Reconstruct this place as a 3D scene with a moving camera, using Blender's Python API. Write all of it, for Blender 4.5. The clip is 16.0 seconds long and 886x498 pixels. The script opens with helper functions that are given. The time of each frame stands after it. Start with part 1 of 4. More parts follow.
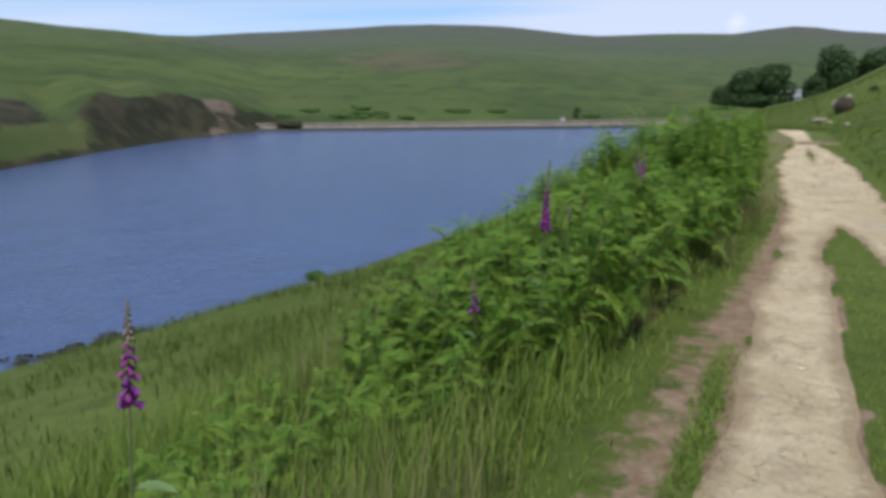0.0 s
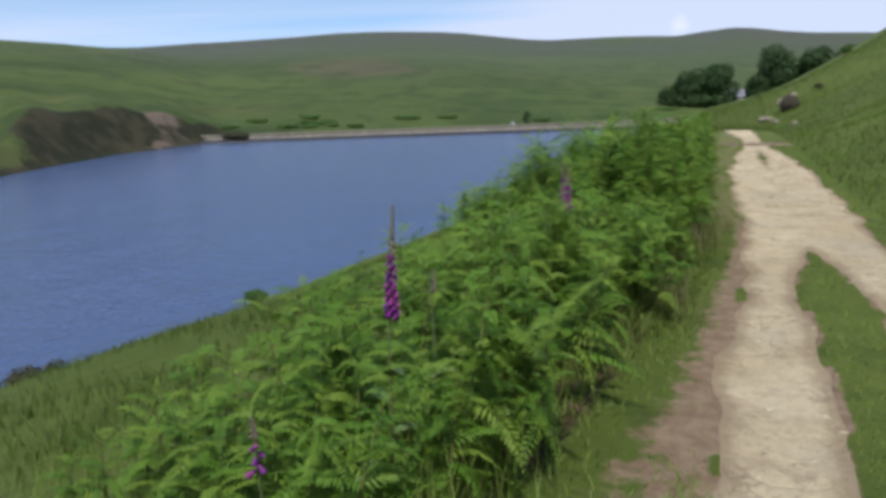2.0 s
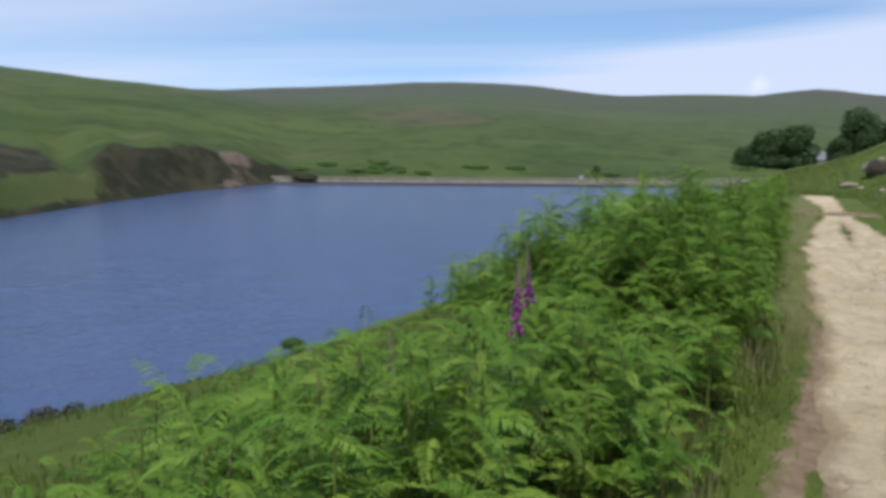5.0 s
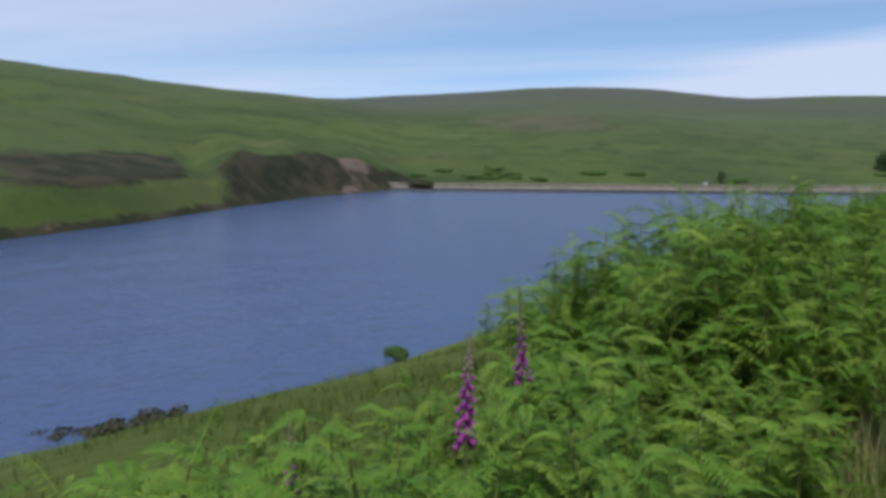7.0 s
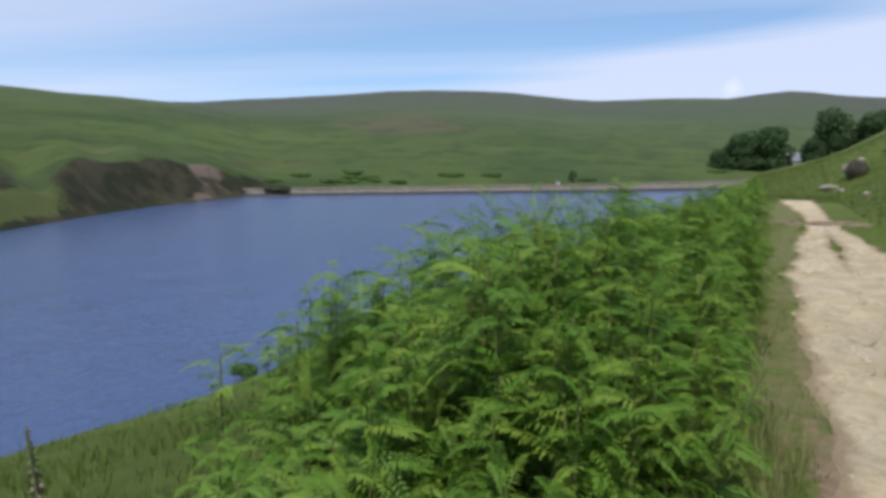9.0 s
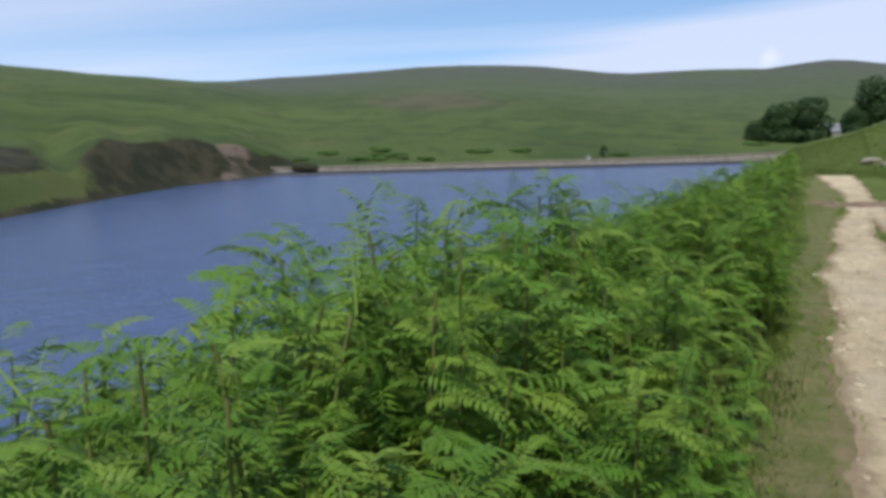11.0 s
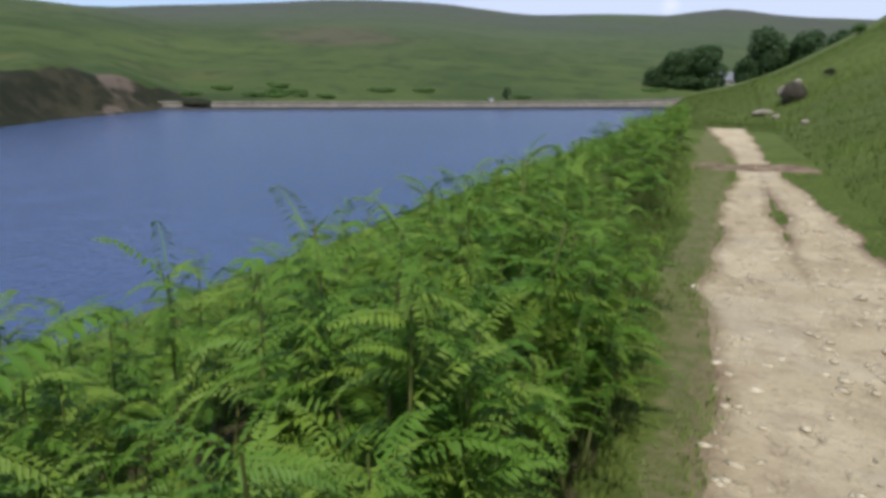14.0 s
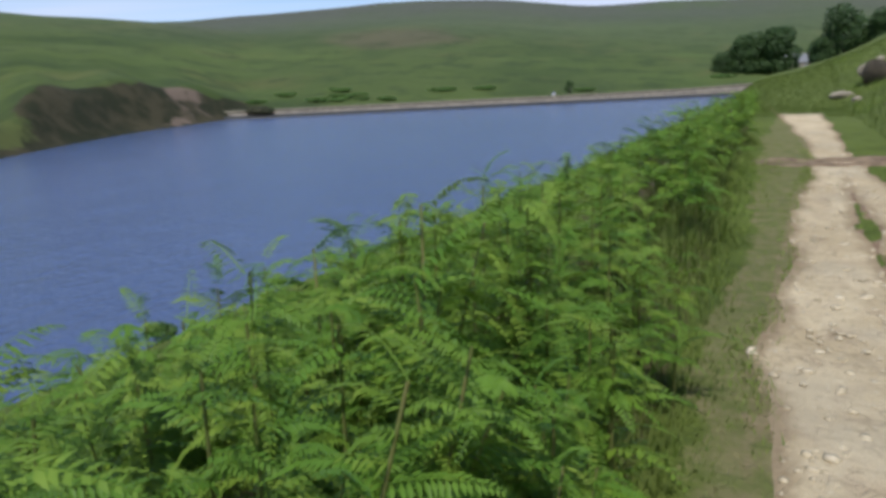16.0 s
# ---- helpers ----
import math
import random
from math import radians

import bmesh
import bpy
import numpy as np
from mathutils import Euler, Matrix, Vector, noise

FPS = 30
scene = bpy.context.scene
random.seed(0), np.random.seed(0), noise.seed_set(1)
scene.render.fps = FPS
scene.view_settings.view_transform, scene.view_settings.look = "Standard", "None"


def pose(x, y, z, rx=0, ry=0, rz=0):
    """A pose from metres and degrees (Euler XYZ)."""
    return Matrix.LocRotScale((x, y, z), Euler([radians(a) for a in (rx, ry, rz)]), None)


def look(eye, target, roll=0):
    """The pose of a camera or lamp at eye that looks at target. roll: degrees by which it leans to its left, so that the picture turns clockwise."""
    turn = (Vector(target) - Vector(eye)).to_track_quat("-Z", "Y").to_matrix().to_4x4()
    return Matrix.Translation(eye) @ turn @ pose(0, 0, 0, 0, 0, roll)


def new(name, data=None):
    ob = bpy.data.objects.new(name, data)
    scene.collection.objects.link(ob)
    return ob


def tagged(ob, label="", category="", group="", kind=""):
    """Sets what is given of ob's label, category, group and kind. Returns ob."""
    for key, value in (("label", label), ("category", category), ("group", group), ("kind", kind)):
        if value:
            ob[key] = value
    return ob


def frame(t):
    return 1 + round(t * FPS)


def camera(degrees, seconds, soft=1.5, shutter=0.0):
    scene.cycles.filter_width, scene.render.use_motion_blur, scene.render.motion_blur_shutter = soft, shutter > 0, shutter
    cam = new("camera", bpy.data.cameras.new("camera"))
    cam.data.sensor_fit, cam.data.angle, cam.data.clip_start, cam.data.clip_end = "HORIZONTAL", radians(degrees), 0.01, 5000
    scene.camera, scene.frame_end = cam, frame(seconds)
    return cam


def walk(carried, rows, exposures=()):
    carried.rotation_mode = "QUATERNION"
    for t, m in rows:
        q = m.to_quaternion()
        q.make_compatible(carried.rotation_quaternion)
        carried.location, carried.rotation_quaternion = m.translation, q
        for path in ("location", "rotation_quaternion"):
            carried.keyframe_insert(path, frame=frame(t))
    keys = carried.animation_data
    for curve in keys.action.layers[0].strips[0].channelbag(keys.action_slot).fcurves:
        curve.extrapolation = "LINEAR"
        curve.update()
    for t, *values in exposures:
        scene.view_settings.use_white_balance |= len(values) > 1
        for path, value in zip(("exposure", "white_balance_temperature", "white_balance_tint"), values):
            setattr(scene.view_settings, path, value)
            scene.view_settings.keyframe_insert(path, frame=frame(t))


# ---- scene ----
cam = camera(59.26, 16.0, soft=3.9)
PATH = [
    (0, pose(0.000, 0.000, 1.549, 78.28, -0.57, 23.26)),
    (0.5, pose(-0.005, 0.444, 1.538, 80.05, -0.34, 23.12)),
    (1, pose(-0.035, 0.922, 1.545, 80.50, -0.38, 21.93)),
    (1.5, pose(-0.064, 1.390, 1.552, 80.97, 0.00, 25.60)),
    (2, pose(-0.103, 1.870, 1.533, 78.74, 0.66, 19.73)),
    (2.5, pose(-0.090, 2.351, 1.517, 77.07, -0.63, 19.53)),
    (3, pose(-0.146, 2.873, 1.499, 79.51, 0.12, 17.12)),
    (3.5, pose(-0.107, 3.266, 1.471, 80.36, -0.18, 18.13)),
    (4, pose(-0.070, 3.596, 1.409, 80.71, 0.62, 23.85)),
    (4.2, pose(-0.072, 3.744, 1.427, 82.44, -0.25, 22.90)),
    (6.3, pose(-0.066, 5.196, 1.554, 82.11, -0.62, 31.99)),
    (6.5, pose(-0.064, 5.329, 1.531, 84.61, 0.66, 32.32)),
    (7, pose(-0.062, 5.645, 1.528, 82.51, -1.16, 33.56)),
    (7.5, pose(-0.054, 5.987, 1.531, 81.42, -0.09, 34.90)),
    (8, pose(-0.085, 6.371, 1.521, 79.50, 0.74, 28.20)),
    (8.5, pose(-0.124, 6.758, 1.520, 81.16, -0.59, 24.08)),
    (9, pose(-0.166, 7.151, 1.513, 82.88, -0.41, 23.38)),
    (9.2, pose(-0.164, 7.340, 1.514, 81.08, -1.50, 21.71)),
    (11.3, pose(-0.122, 9.376, 1.525, 81.37, 0.74, 26.11)),
    (11.5, pose(-0.117, 9.575, 1.543, 83.09, 1.30, 25.31)),
    (12, pose(-0.108, 10.079, 1.527, 80.67, -1.50, 23.86)),
    (12.5, pose(-0.104, 10.542, 1.524, 80.67, 0.72, 25.73)),
    (13, pose(-0.106, 10.967, 1.554, 79.19, 1.98, 21.92)),
    (13.5, pose(-0.106, 11.460, 1.566, 77.00, 1.61, 19.40)),
    (14, pose(-0.089, 11.932, 1.543, 76.82, -1.35, 18.88)),
    (14.5, pose(0.006, 12.379, 1.497, 78.64, -2.78, 21.12)),
    (15, pose(0.006, 12.806, 1.461, 79.23, -0.58, 23.01)),
    (15.5, pose(-0.031, 13.217, 1.490, 79.55, 1.50, 23.43)),
    (16, pose(-0.015, 13.637, 1.499, 76.69, 1.51, 23.34)),
]
walk(cam, PATH, ((0.0, 0.24, 6280, 10), (6.5, 0.24, 6280, 10), (7.0, 0.12, 6280, 10), (7.5, -0.02, 6280, 10), (8.0, 0.15, 6280, 10), (8.5, 0.24, 6280, 10), (16.0, 0.24, 6280, 10)))

# ---- light ----
SUN_AZ, SUN_EL = 168.0, 61.0          # degrees from +y towards +x, and above the horizon
sun_dir = Vector((math.sin(radians(SUN_AZ)) * math.cos(radians(SUN_EL)), math.cos(radians(SUN_AZ)) * math.cos(radians(SUN_EL)), math.sin(radians(SUN_EL))))
sun = new("sun", bpy.data.lights.new("sun", "SUN"))
sun.data.energy, sun.data.angle, sun.data.color = 3.35, radians(1.0), (1.0, 0.95, 0.87)
sun.matrix_world = look(sun_dir * 100, (0, 0, 0))

world = bpy.data.worlds.new("sky")
scene.world = world
world.use_nodes = True
wt = world.node_tree
wt.nodes.clear()


def wn(kind, **kw):
    n = wt.nodes.new(kind)
    for k, v in kw.items():
        setattr(n, k, v)
    return n


def wl(a, b):
    wt.links.new(a, b)


def wmath(op, a, b=None, clamp=False):
    n = wn("ShaderNodeMath", operation=op, use_clamp=clamp)
    for i, v in enumerate((a, b)):
        if v is None:
            continue
        if isinstance(v, (int, float)):
            n.inputs[i].default_value = v
        else:
            wl(v, n.inputs[i])
    return n.outputs[0]


sky = wn("ShaderNodeTexSky", sky_type="NISHITA", sun_disc=False, sun_elevation=radians(SUN_EL), sun_rotation=radians(SUN_AZ))
sky.altitude, sky.air_density, sky.dust_density, sky.ozone_density = 200, 1.0, 0.0, 2.0
coord = wn("ShaderNodeTexCoord")
lifted = wn("ShaderNodeVectorMath", operation="ADD")
wl(coord.outputs["Generated"], lifted.inputs[0])
lifted.inputs[1].default_value = (0, 0, 0.11)
unit = wn("ShaderNodeVectorMath", operation="NORMALIZE")
wl(lifted.outputs[0], unit.inputs[0])
wl(unit.outputs[0], sky.inputs[0])
split = wn("ShaderNodeSeparateXYZ")
wl(coord.outputs["Generated"], split.inputs[0])
up = wmath("MAXIMUM", split.outputs["Z"], 0.03)
# thin cloud sheets high up, drawn out in long streaks
plane = wn("ShaderNodeCombineXYZ")
wl(wmath("DIVIDE", split.outputs["X"], up), plane.inputs[0])
wl(wmath("DIVIDE", split.outputs["Y"], up), plane.inputs[1])
turned = wn("ShaderNodeMapping")
turned.inputs["Rotation"].default_value = (0, 0, radians(32))
turned.inputs["Scale"].default_value = (0.10, 0.34, 1)
wl(plane.outputs[0], turned.inputs[0])
streak = wn("ShaderNodeTexNoise")
streak.inputs["Scale"].default_value, streak.inputs["Detail"].default_value, streak.inputs["Roughness"].default_value = 0.8, 4, 0.45
wl(turned.outputs[0], streak.inputs[0])
ramp = wn("ShaderNodeValToRGB")
ramp.color_ramp.elements[0].position, ramp.color_ramp.elements[1].position = 0.36, 0.66
wl(streak.outputs[0], ramp.inputs[0])
azim = wmath("MULTIPLY", wmath("ARCTAN2", split.outputs["X"], split.outputs["Y"]), 57.2958)
elev = wmath("MULTIPLY", wmath("ARCSINE", split.outputs["Z"]), 57.2958)
low = wmath("SUBTRACT", 1.0, wmath("MULTIPLY", split.outputs["Z"], 0.9), True)
# a long bank of haze cloud that lies on the far hills and climbs to the north
edge = wmath("ADD", wmath("ADD", 3.0, wmath("MULTIPLY", wmath("ADD", azim, 43.0), 0.17)), wmath("MULTIPLY", wmath("SUBTRACT", streak.outputs[0], 0.5), 9.0))
bank = wmath("MULTIPLY", wmath("SUBTRACT", edge, elev), 0.42, True)
bank = wmath("MULTIPLY", bank, wmath("MULTIPLY", wmath("ADD", azim, 60.0), 0.08, True))
mask = wmath("MAXIMUM", wmath("MULTIPLY", wmath("MULTIPLY", ramp.outputs[0], low), 0.75), wmath("MULTIPLY", bank, 0.88))
# one small heap cloud over the far hill
puff_dir = Vector((math.sin(radians(-3.4)) * math.cos(radians(4.4)), math.cos(radians(-3.4)) * math.cos(radians(4.4)), math.sin(radians(4.4))))
gap = wn("ShaderNodeVectorMath", operation="DISTANCE")
wl(coord.outputs["Generated"], gap.inputs[0])
gap.inputs[1].default_value = puff_dir
lump = wn("ShaderNodeTexNoise")
lump.inputs["Scale"].default_value = 90
wl(coord.outputs["Generated"], lump.inputs[0])
puff = wmath("MULTIPLY", wmath("SUBTRACT", wmath("ADD", 0.0085, wmath("MULTIPLY", lump.outputs[0], 0.012)), gap.outputs["Value"]), 70.0, True)
cloud = wn("ShaderNodeMix", data_type="RGBA")
wl(mask, cloud.inputs["Factor"])
wl(sky.outputs[0], cloud.inputs["A"])
cloud.inputs["B"].default_value = (4.5, 4.9, 6.1, 1)
heap = wn("ShaderNodeMix", data_type="RGBA")
wl(puff, heap.inputs["Factor"])
wl(cloud.outputs["Result"], heap.inputs["A"])
heap.inputs["B"].default_value = (5.2, 5.5, 6.3, 1)
back = wn("ShaderNodeBackground")
back.inputs["Strength"].default_value = 0.135
wl(heap.outputs["Result"], back.inputs[0])
wl(back.outputs[0], wn("ShaderNodeOutputWorld").inputs[0])

# ---- materials ----


class Mat:
    """A node material with short ways to make its nodes."""

    def __init__(self, name, rough=0.8):
        self.mat = bpy.data.materials.new(name)
        self.mat.use_nodes = True
        self.t = self.mat.node_tree
        self.bsdf = self.t.nodes["Principled BSDF"]
        self.bsdf.inputs["Roughness"].default_value = rough
        self.tc = self.t.nodes.new("ShaderNodeTexCoord")
        self.geo = self.t.nodes.new("ShaderNodeNewGeometry")

    def link(self, a, b):
        self.t.links.new(a, b)

    def put(self, socket, v):
        if isinstance(v, (int, float)):
            socket.default_value = v
        elif isinstance(v, tuple):
            socket.default_value = (*v, 1) if len(v) == 3 and socket.type == "RGBA" else v
        else:
            self.link(v, socket)

    def noise(self, scale, detail=3, rough=0.55, stretch=None, src=None):
        n = self.t.nodes.new("ShaderNodeTexNoise")
        n.inputs["Scale"].default_value, n.inputs["Detail"].default_value, n.inputs["Roughness"].default_value = scale, detail, rough
        src = src or self.geo.outputs["Position"]
        if stretch:
            m = self.t.nodes.new("ShaderNodeMapping")
            m.inputs["Scale"].default_value = stretch
            self.link(src, m.inputs[0])
            src = m.outputs[0]
        self.link(src, n.inputs["Vector"])
        return n.outputs[0]

    def ramp(self, v, lo, hi):
        n = self.t.nodes.new("ShaderNodeMapRange")
        n.interpolation_type = "SMOOTHSTEP"
        self.put(n.inputs[0], v)
        n.inputs[1].default_value, n.inputs[2].default_value = lo, hi
        return n.outputs[0]

    def math(self, op, a, b=0.0, clamp=False):
        n = self.t.nodes.new("ShaderNodeMath")
        n.operation, n.use_clamp = op, clamp
        self.put(n.inputs[0], a)
        self.put(n.inputs[1], b)
        return n.outputs[0]

    def mix(self, f, a, b):
        n = self.t.nodes.new("ShaderNodeMix")
        n.data_type = "RGBA"
        self.put(n.inputs["Factor"], f)
        self.put(n.inputs["A"], a)
        self.put(n.inputs["B"], b)
        return n.outputs["Result"]

    def attr(self, name):
        n = self.t.nodes.new("ShaderNodeAttribute")
        n.attribute_name = name
        return n.outputs["Fac"]

    def rnd(self):
        return self.t.nodes.new("ShaderNodeObjectInfo").outputs["Random"]

    def color(self, v):
        self.put(self.bsdf.inputs["Base Color"], v)
        return self

    def bump(self, v, strength=0.5, dist=0.02):
        n = self.t.nodes.new("ShaderNodeBump")
        n.inputs["Strength"].default_value, n.inputs["Distance"].default_value = strength, dist
        self.link(v, n.inputs["Height"])
        self.link(n.outputs[0], self.bsdf.inputs["Normal"])
        return self

    def leafy(self, col, amount=0.35):
        """Lets light through thin leaves."""
        tr = self.t.nodes.new("ShaderNodeBsdfTranslucent")
        self.put(tr.inputs[0], col)
        ms = self.t.nodes.new("ShaderNodeMixShader")
        ms.inputs[0].default_value = amount
        out = self.t.nodes["Material Output"]
        self.link(self.bsdf.outputs[0], ms.inputs[1])
        self.link(tr.outputs[0], ms.inputs[2])
        self.link(ms.outputs[0], out.inputs[0])
        return self


def plain(name, a, b, scale=8, rough=0.8, bump=0.3, dist=0.01, detail=4):
    m = Mat(name, rough)
    m.color(m.mix(m.ramp(m.noise(scale, detail), 0.3, 0.7), a, b))
    m.bump(m.noise(scale * 5, 4), bump, dist)
    return m.mat


def ground_mat():
    m = Mat("moor_grass", 0.95)
    m.bsdf.inputs["Specular IOR Level"].default_value = 0.15
    big = m.noise(0.02, 4, 0.6)
    mid = m.noise(0.11, 4, 0.6)
    fine = m.noise(1.7, 5, 0.65)
    grain = m.noise(14, 4, 0.7)
    c = m.mix(m.ramp(mid, 0.36, 0.66), (0.084, 0.116, 0.020), (0.132, 0.168, 0.035))
    c = m.mix(m.ramp(big, 0.42, 0.66), c, (0.120, 0.150, 0.045))
    c = m.mix(m.math("MULTIPLY", m.ramp(fine, 0.46, 0.68), 0.70), c, (0.058, 0.082, 0.018))
    c = m.mix(m.math("MULTIPLY", m.ramp(grain, 0.55, 0.75), 0.25), c, (0.200, 0.230, 0.080))
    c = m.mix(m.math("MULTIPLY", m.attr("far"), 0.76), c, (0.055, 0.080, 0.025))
    # far hills: soft patches of bent grass, bracken and rushes that follow the fall of the slope, heather on the crest,
    # greyed with painted haze
    lean = (1.0, 0.55, 0.7)
    deep = m.math("MULTIPLY", m.attr("far"), m.ramp(m.noise(0.017, 5, 0.62, lean), 0.47, 0.60))
    c = m.mix(m.math("MULTIPLY", deep, 0.62), c, (0.040, 0.064, 0.019))
    lush = m.math("MULTIPLY", m.attr("far"), m.ramp(m.noise(0.012, 5, 0.6, (0.6, 1.0, 1.0)), 0.50, 0.66))
    c = m.mix(m.math("MULTIPLY", lush, 0.42), c, (0.098, 0.138, 0.036))
    olive = m.math("MULTIPLY", m.attr("far"), m.ramp(m.noise(0.028, 5, 0.65, lean), 0.52, 0.66))
    c = m.mix(m.math("MULTIPLY", olive, 0.45), c, (0.115, 0.112, 0.040))
    # distance haze put into the base colour as a greyer green
    c = m.mix(m.math("MULTIPLY", m.attr("moor_haze"), 0.72), c, (0.078, 0.096, 0.056))
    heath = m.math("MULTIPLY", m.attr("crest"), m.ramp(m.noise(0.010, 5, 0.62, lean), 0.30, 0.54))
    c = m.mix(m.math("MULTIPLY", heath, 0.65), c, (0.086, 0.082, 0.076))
    mauve = m.ramp(m.math("ADD", m.attr("heather"), m.math("MULTIPLY", m.math("SUBTRACT", m.noise(0.03, 5, 0.65), 0.5), 0.9)), 0.35, 0.75)
    c = m.mix(m.math("MULTIPLY", mauve, 0.50), c, (0.115, 0.084, 0.062))
    rush = m.math("MULTIPLY", m.attr("far"), m.ramp(m.noise(0.07, 5, 0.7, (1, 0.8, 1)), 0.50, 0.61))
    c = m.mix(m.math("MULTIPLY", m.math("MULTIPLY", rush, 0.62), m.math("SUBTRACT", 1.0, m.math("MULTIPLY", m.attr("moor_haze"), 0.7))), c, (0.034, 0.052, 0.018))
    # bare shale on the slipped bank; its dark colour also lines the left shore
    rockc = m.mix(m.ramp(m.noise(0.16, 5, 0.6), 0.42, 0.62), (0.025, 0.028, 0.014), (0.054, 0.048, 0.027))
    rockc = m.mix(m.ramp(m.math("ADD", m.attr("pale"), m.math("MULTIPLY", m.noise(0.25, 4), 0.9)), 0.95, 1.25), rockc, (0.145, 0.110, 0.082))
    bare = m.ramp(m.math("ADD", m.attr("bare"), m.math("MULTIPLY", m.math("SUBTRACT", m.noise(0.22, 5, 0.65), 0.5), 1.1)), 0.38, 0.66)
    c = m.mix(bare, c, rockc)
    # worn earth beside the path, dry stalks under the ferns
    edge = m.math("ADD", m.attr("worn"), m.math("MULTIPLY", m.math("SUBTRACT", m.noise(5.0, 5, 0.7), 0.5), 1.1))
    earth = m.mix(m.ramp(m.noise(9, 5), 0.35, 0.7), (0.240, 0.160, 0.104), (0.33, 0.240, 0.160))
    c = m.mix(m.ramp(edge, 0.42, 0.70), c, earth)
    dry = m.ramp(m.math("ADD", m.attr("dry"), m.math("MULTIPLY", m.math("SUBTRACT", m.noise(3.0, 5, 0.7), 0.5), 1.2)), 0.40, 0.75)
    c = m.mix(m.math("MULTIPLY", dry, 0.68), c, m.mix(m.ramp(m.noise(6, 5, 0.7), 0.38, 0.66), (0.150, 0.160, 0.058), (0.265, 0.215, 0.120)))
    litter = m.ramp(m.math("ADD", m.attr("litter"), m.math("MULTIPLY", m.math("SUBTRACT", m.noise(2.2, 5, 0.7), 0.5), 1.0)), 0.45, 0.7)
    c = m.mix(m.math("MULTIPLY", litter, 0.8), c, (0.085, 0.060, 0.036))
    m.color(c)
    m.bump(m.math("ADD", m.noise(30, 5, 0.7), m.math("MULTIPLY", fine, 2.0)), 0.8, 0.05)
    return m.mat


def path_mat():
    m = Mat("sandy_track", 0.95)
    m.bsdf.inputs["Specular IOR Level"].default_value = 0.2
    c = m.mix(m.ramp(m.noise(1.3, 4), 0.35, 0.68), (0.56, 0.445, 0.275), (0.71, 0.585, 0.385))
    c = m.mix(m.math("MULTIPLY", m.ramp(m.noise(11, 5, 0.7, (1, 1.6, 1)), 0.55, 0.72), 0.75), c, (0.30, 0.215, 0.125))
    c = m.mix(m.math("MULTIPLY", m.ramp(m.noise(34, 3, 0.6), 0.58, 0.70), 0.6), c, (0.76, 0.67, 0.49))
    vor = m.t.nodes.new("ShaderNodeTexVoronoi")
    vor.feature = "DISTANCE_TO_EDGE"
    vor.inputs["Scale"].default_value = 5.5
    warp = m.t.nodes.new("ShaderNodeVectorMath")
    warp.operation = "ADD"
    m.link(m.geo.outputs["Position"], warp.inputs[0])
    wob = m.t.nodes.new("ShaderNodeTexNoise")
    wob.inputs["Scale"].default_value = 4.0
    m.link(m.geo.outputs["Position"], wob.inputs["Vector"])
    half = m.t.nodes.new("ShaderNodeVectorMath")
    half.operation = "SCALE"
    half.inputs["Scale"].default_value = 0.35
    m.link(wob.outputs["Color"], half.inputs[0])
    m.link(half.outputs[0], warp.inputs[1])
    m.link(warp.outputs[0], vor.inputs["Vector"])
    crack = m.math("MULTIPLY", m.math("SUBTRACT", 1.0, m.ramp(vor.outputs["Distance"], 0.0, 0.07)), m.ramp(m.noise(1.9, 3), 0.42, 0.62))
    c = m.mix(m.math("MULTIPLY", crack, 0.55), c, (0.30, 0.215, 0.14))
    c = m.mix(m.math("MULTIPLY", m.ramp(m.noise(4.2, 5, 0.72), 0.48, 0.66), 0.50), c, (0.43, 0.315, 0.210))
    c = m.mix(m.math("MULTIPLY", m.ramp(m.noise(0.55, 3, 0.6), 0.50, 0.66), 0.4), c, (0.50, 0.435, 0.32))
    rim = m.math("ADD", m.attr("rim"), m.math("MULTIPLY", m.math("SUBTRACT", m.noise(7, 5, 0.7), 0.5), 0.9))
    c = m.mix(m.math("MULTIPLY", m.ramp(rim, 0.40, 0.95), 0.70), c, (0.31, 0.225, 0.135))
    m.color(c)
    m.bump(m.math("SUBTRACT", m.math("ADD", m.noise(16, 6, 0.75), m.math("MULTIPLY", m.noise(70, 3), 0.5)), m.math("MULTIPLY", crack, 0.18)), 1.0, 0.04)
    return m.mat


def water_mat():
    m = Mat("lake_water", 0.16)
    m.bsdf.inputs["IOR"].default_value = 1.33
    m.color(m.mix(m.ramp(m.noise(0.02, 3), 0.3, 0.7), (0.050, 0.080, 0.174), (0.061, 0.094, 0.193)))
    h = m.math("ADD", m.noise(1.6, 4, 0.6, (1.0, 0.55, 1)), m.math("MULTIPLY", m.noise(0.22, 3, 0.5, (1.0, 0.45, 1)), 2.0))
    m.bump(h, 1.0, 0.22)
    return m.mat


def leaf_mat(name, a, b, c, amount=0.35, per_object=True, rough=0.55):
    m = Mat(name, rough)
    m.bsdf.inputs["Specular IOR Level"].default_value = 0.3
    v = m.rnd() if per_object else m.geo.outputs["Random Per Island"]
    col = m.mix(m.ramp(m.noise(2.6, 3), 0.35, 0.65), a, b)
    col = m.mix(m.math("MULTIPLY", m.ramp(v, 0.3, 1.0), 0.7), col, c)
    col = m.mix(m.math("MULTIPLY", m.ramp(m.noise(19, 3), 0.42, 0.75), 0.35), col, tuple(0.65 * q for q in a))
    col = m.mix(m.math("MULTIPLY", m.ramp(m.noise(7, 3), 0.60, 0.78), 0.5), col, tuple(1.25 * q for q in c))
    m.color(col)
    m.leafy(col, amount)
    return m.mat


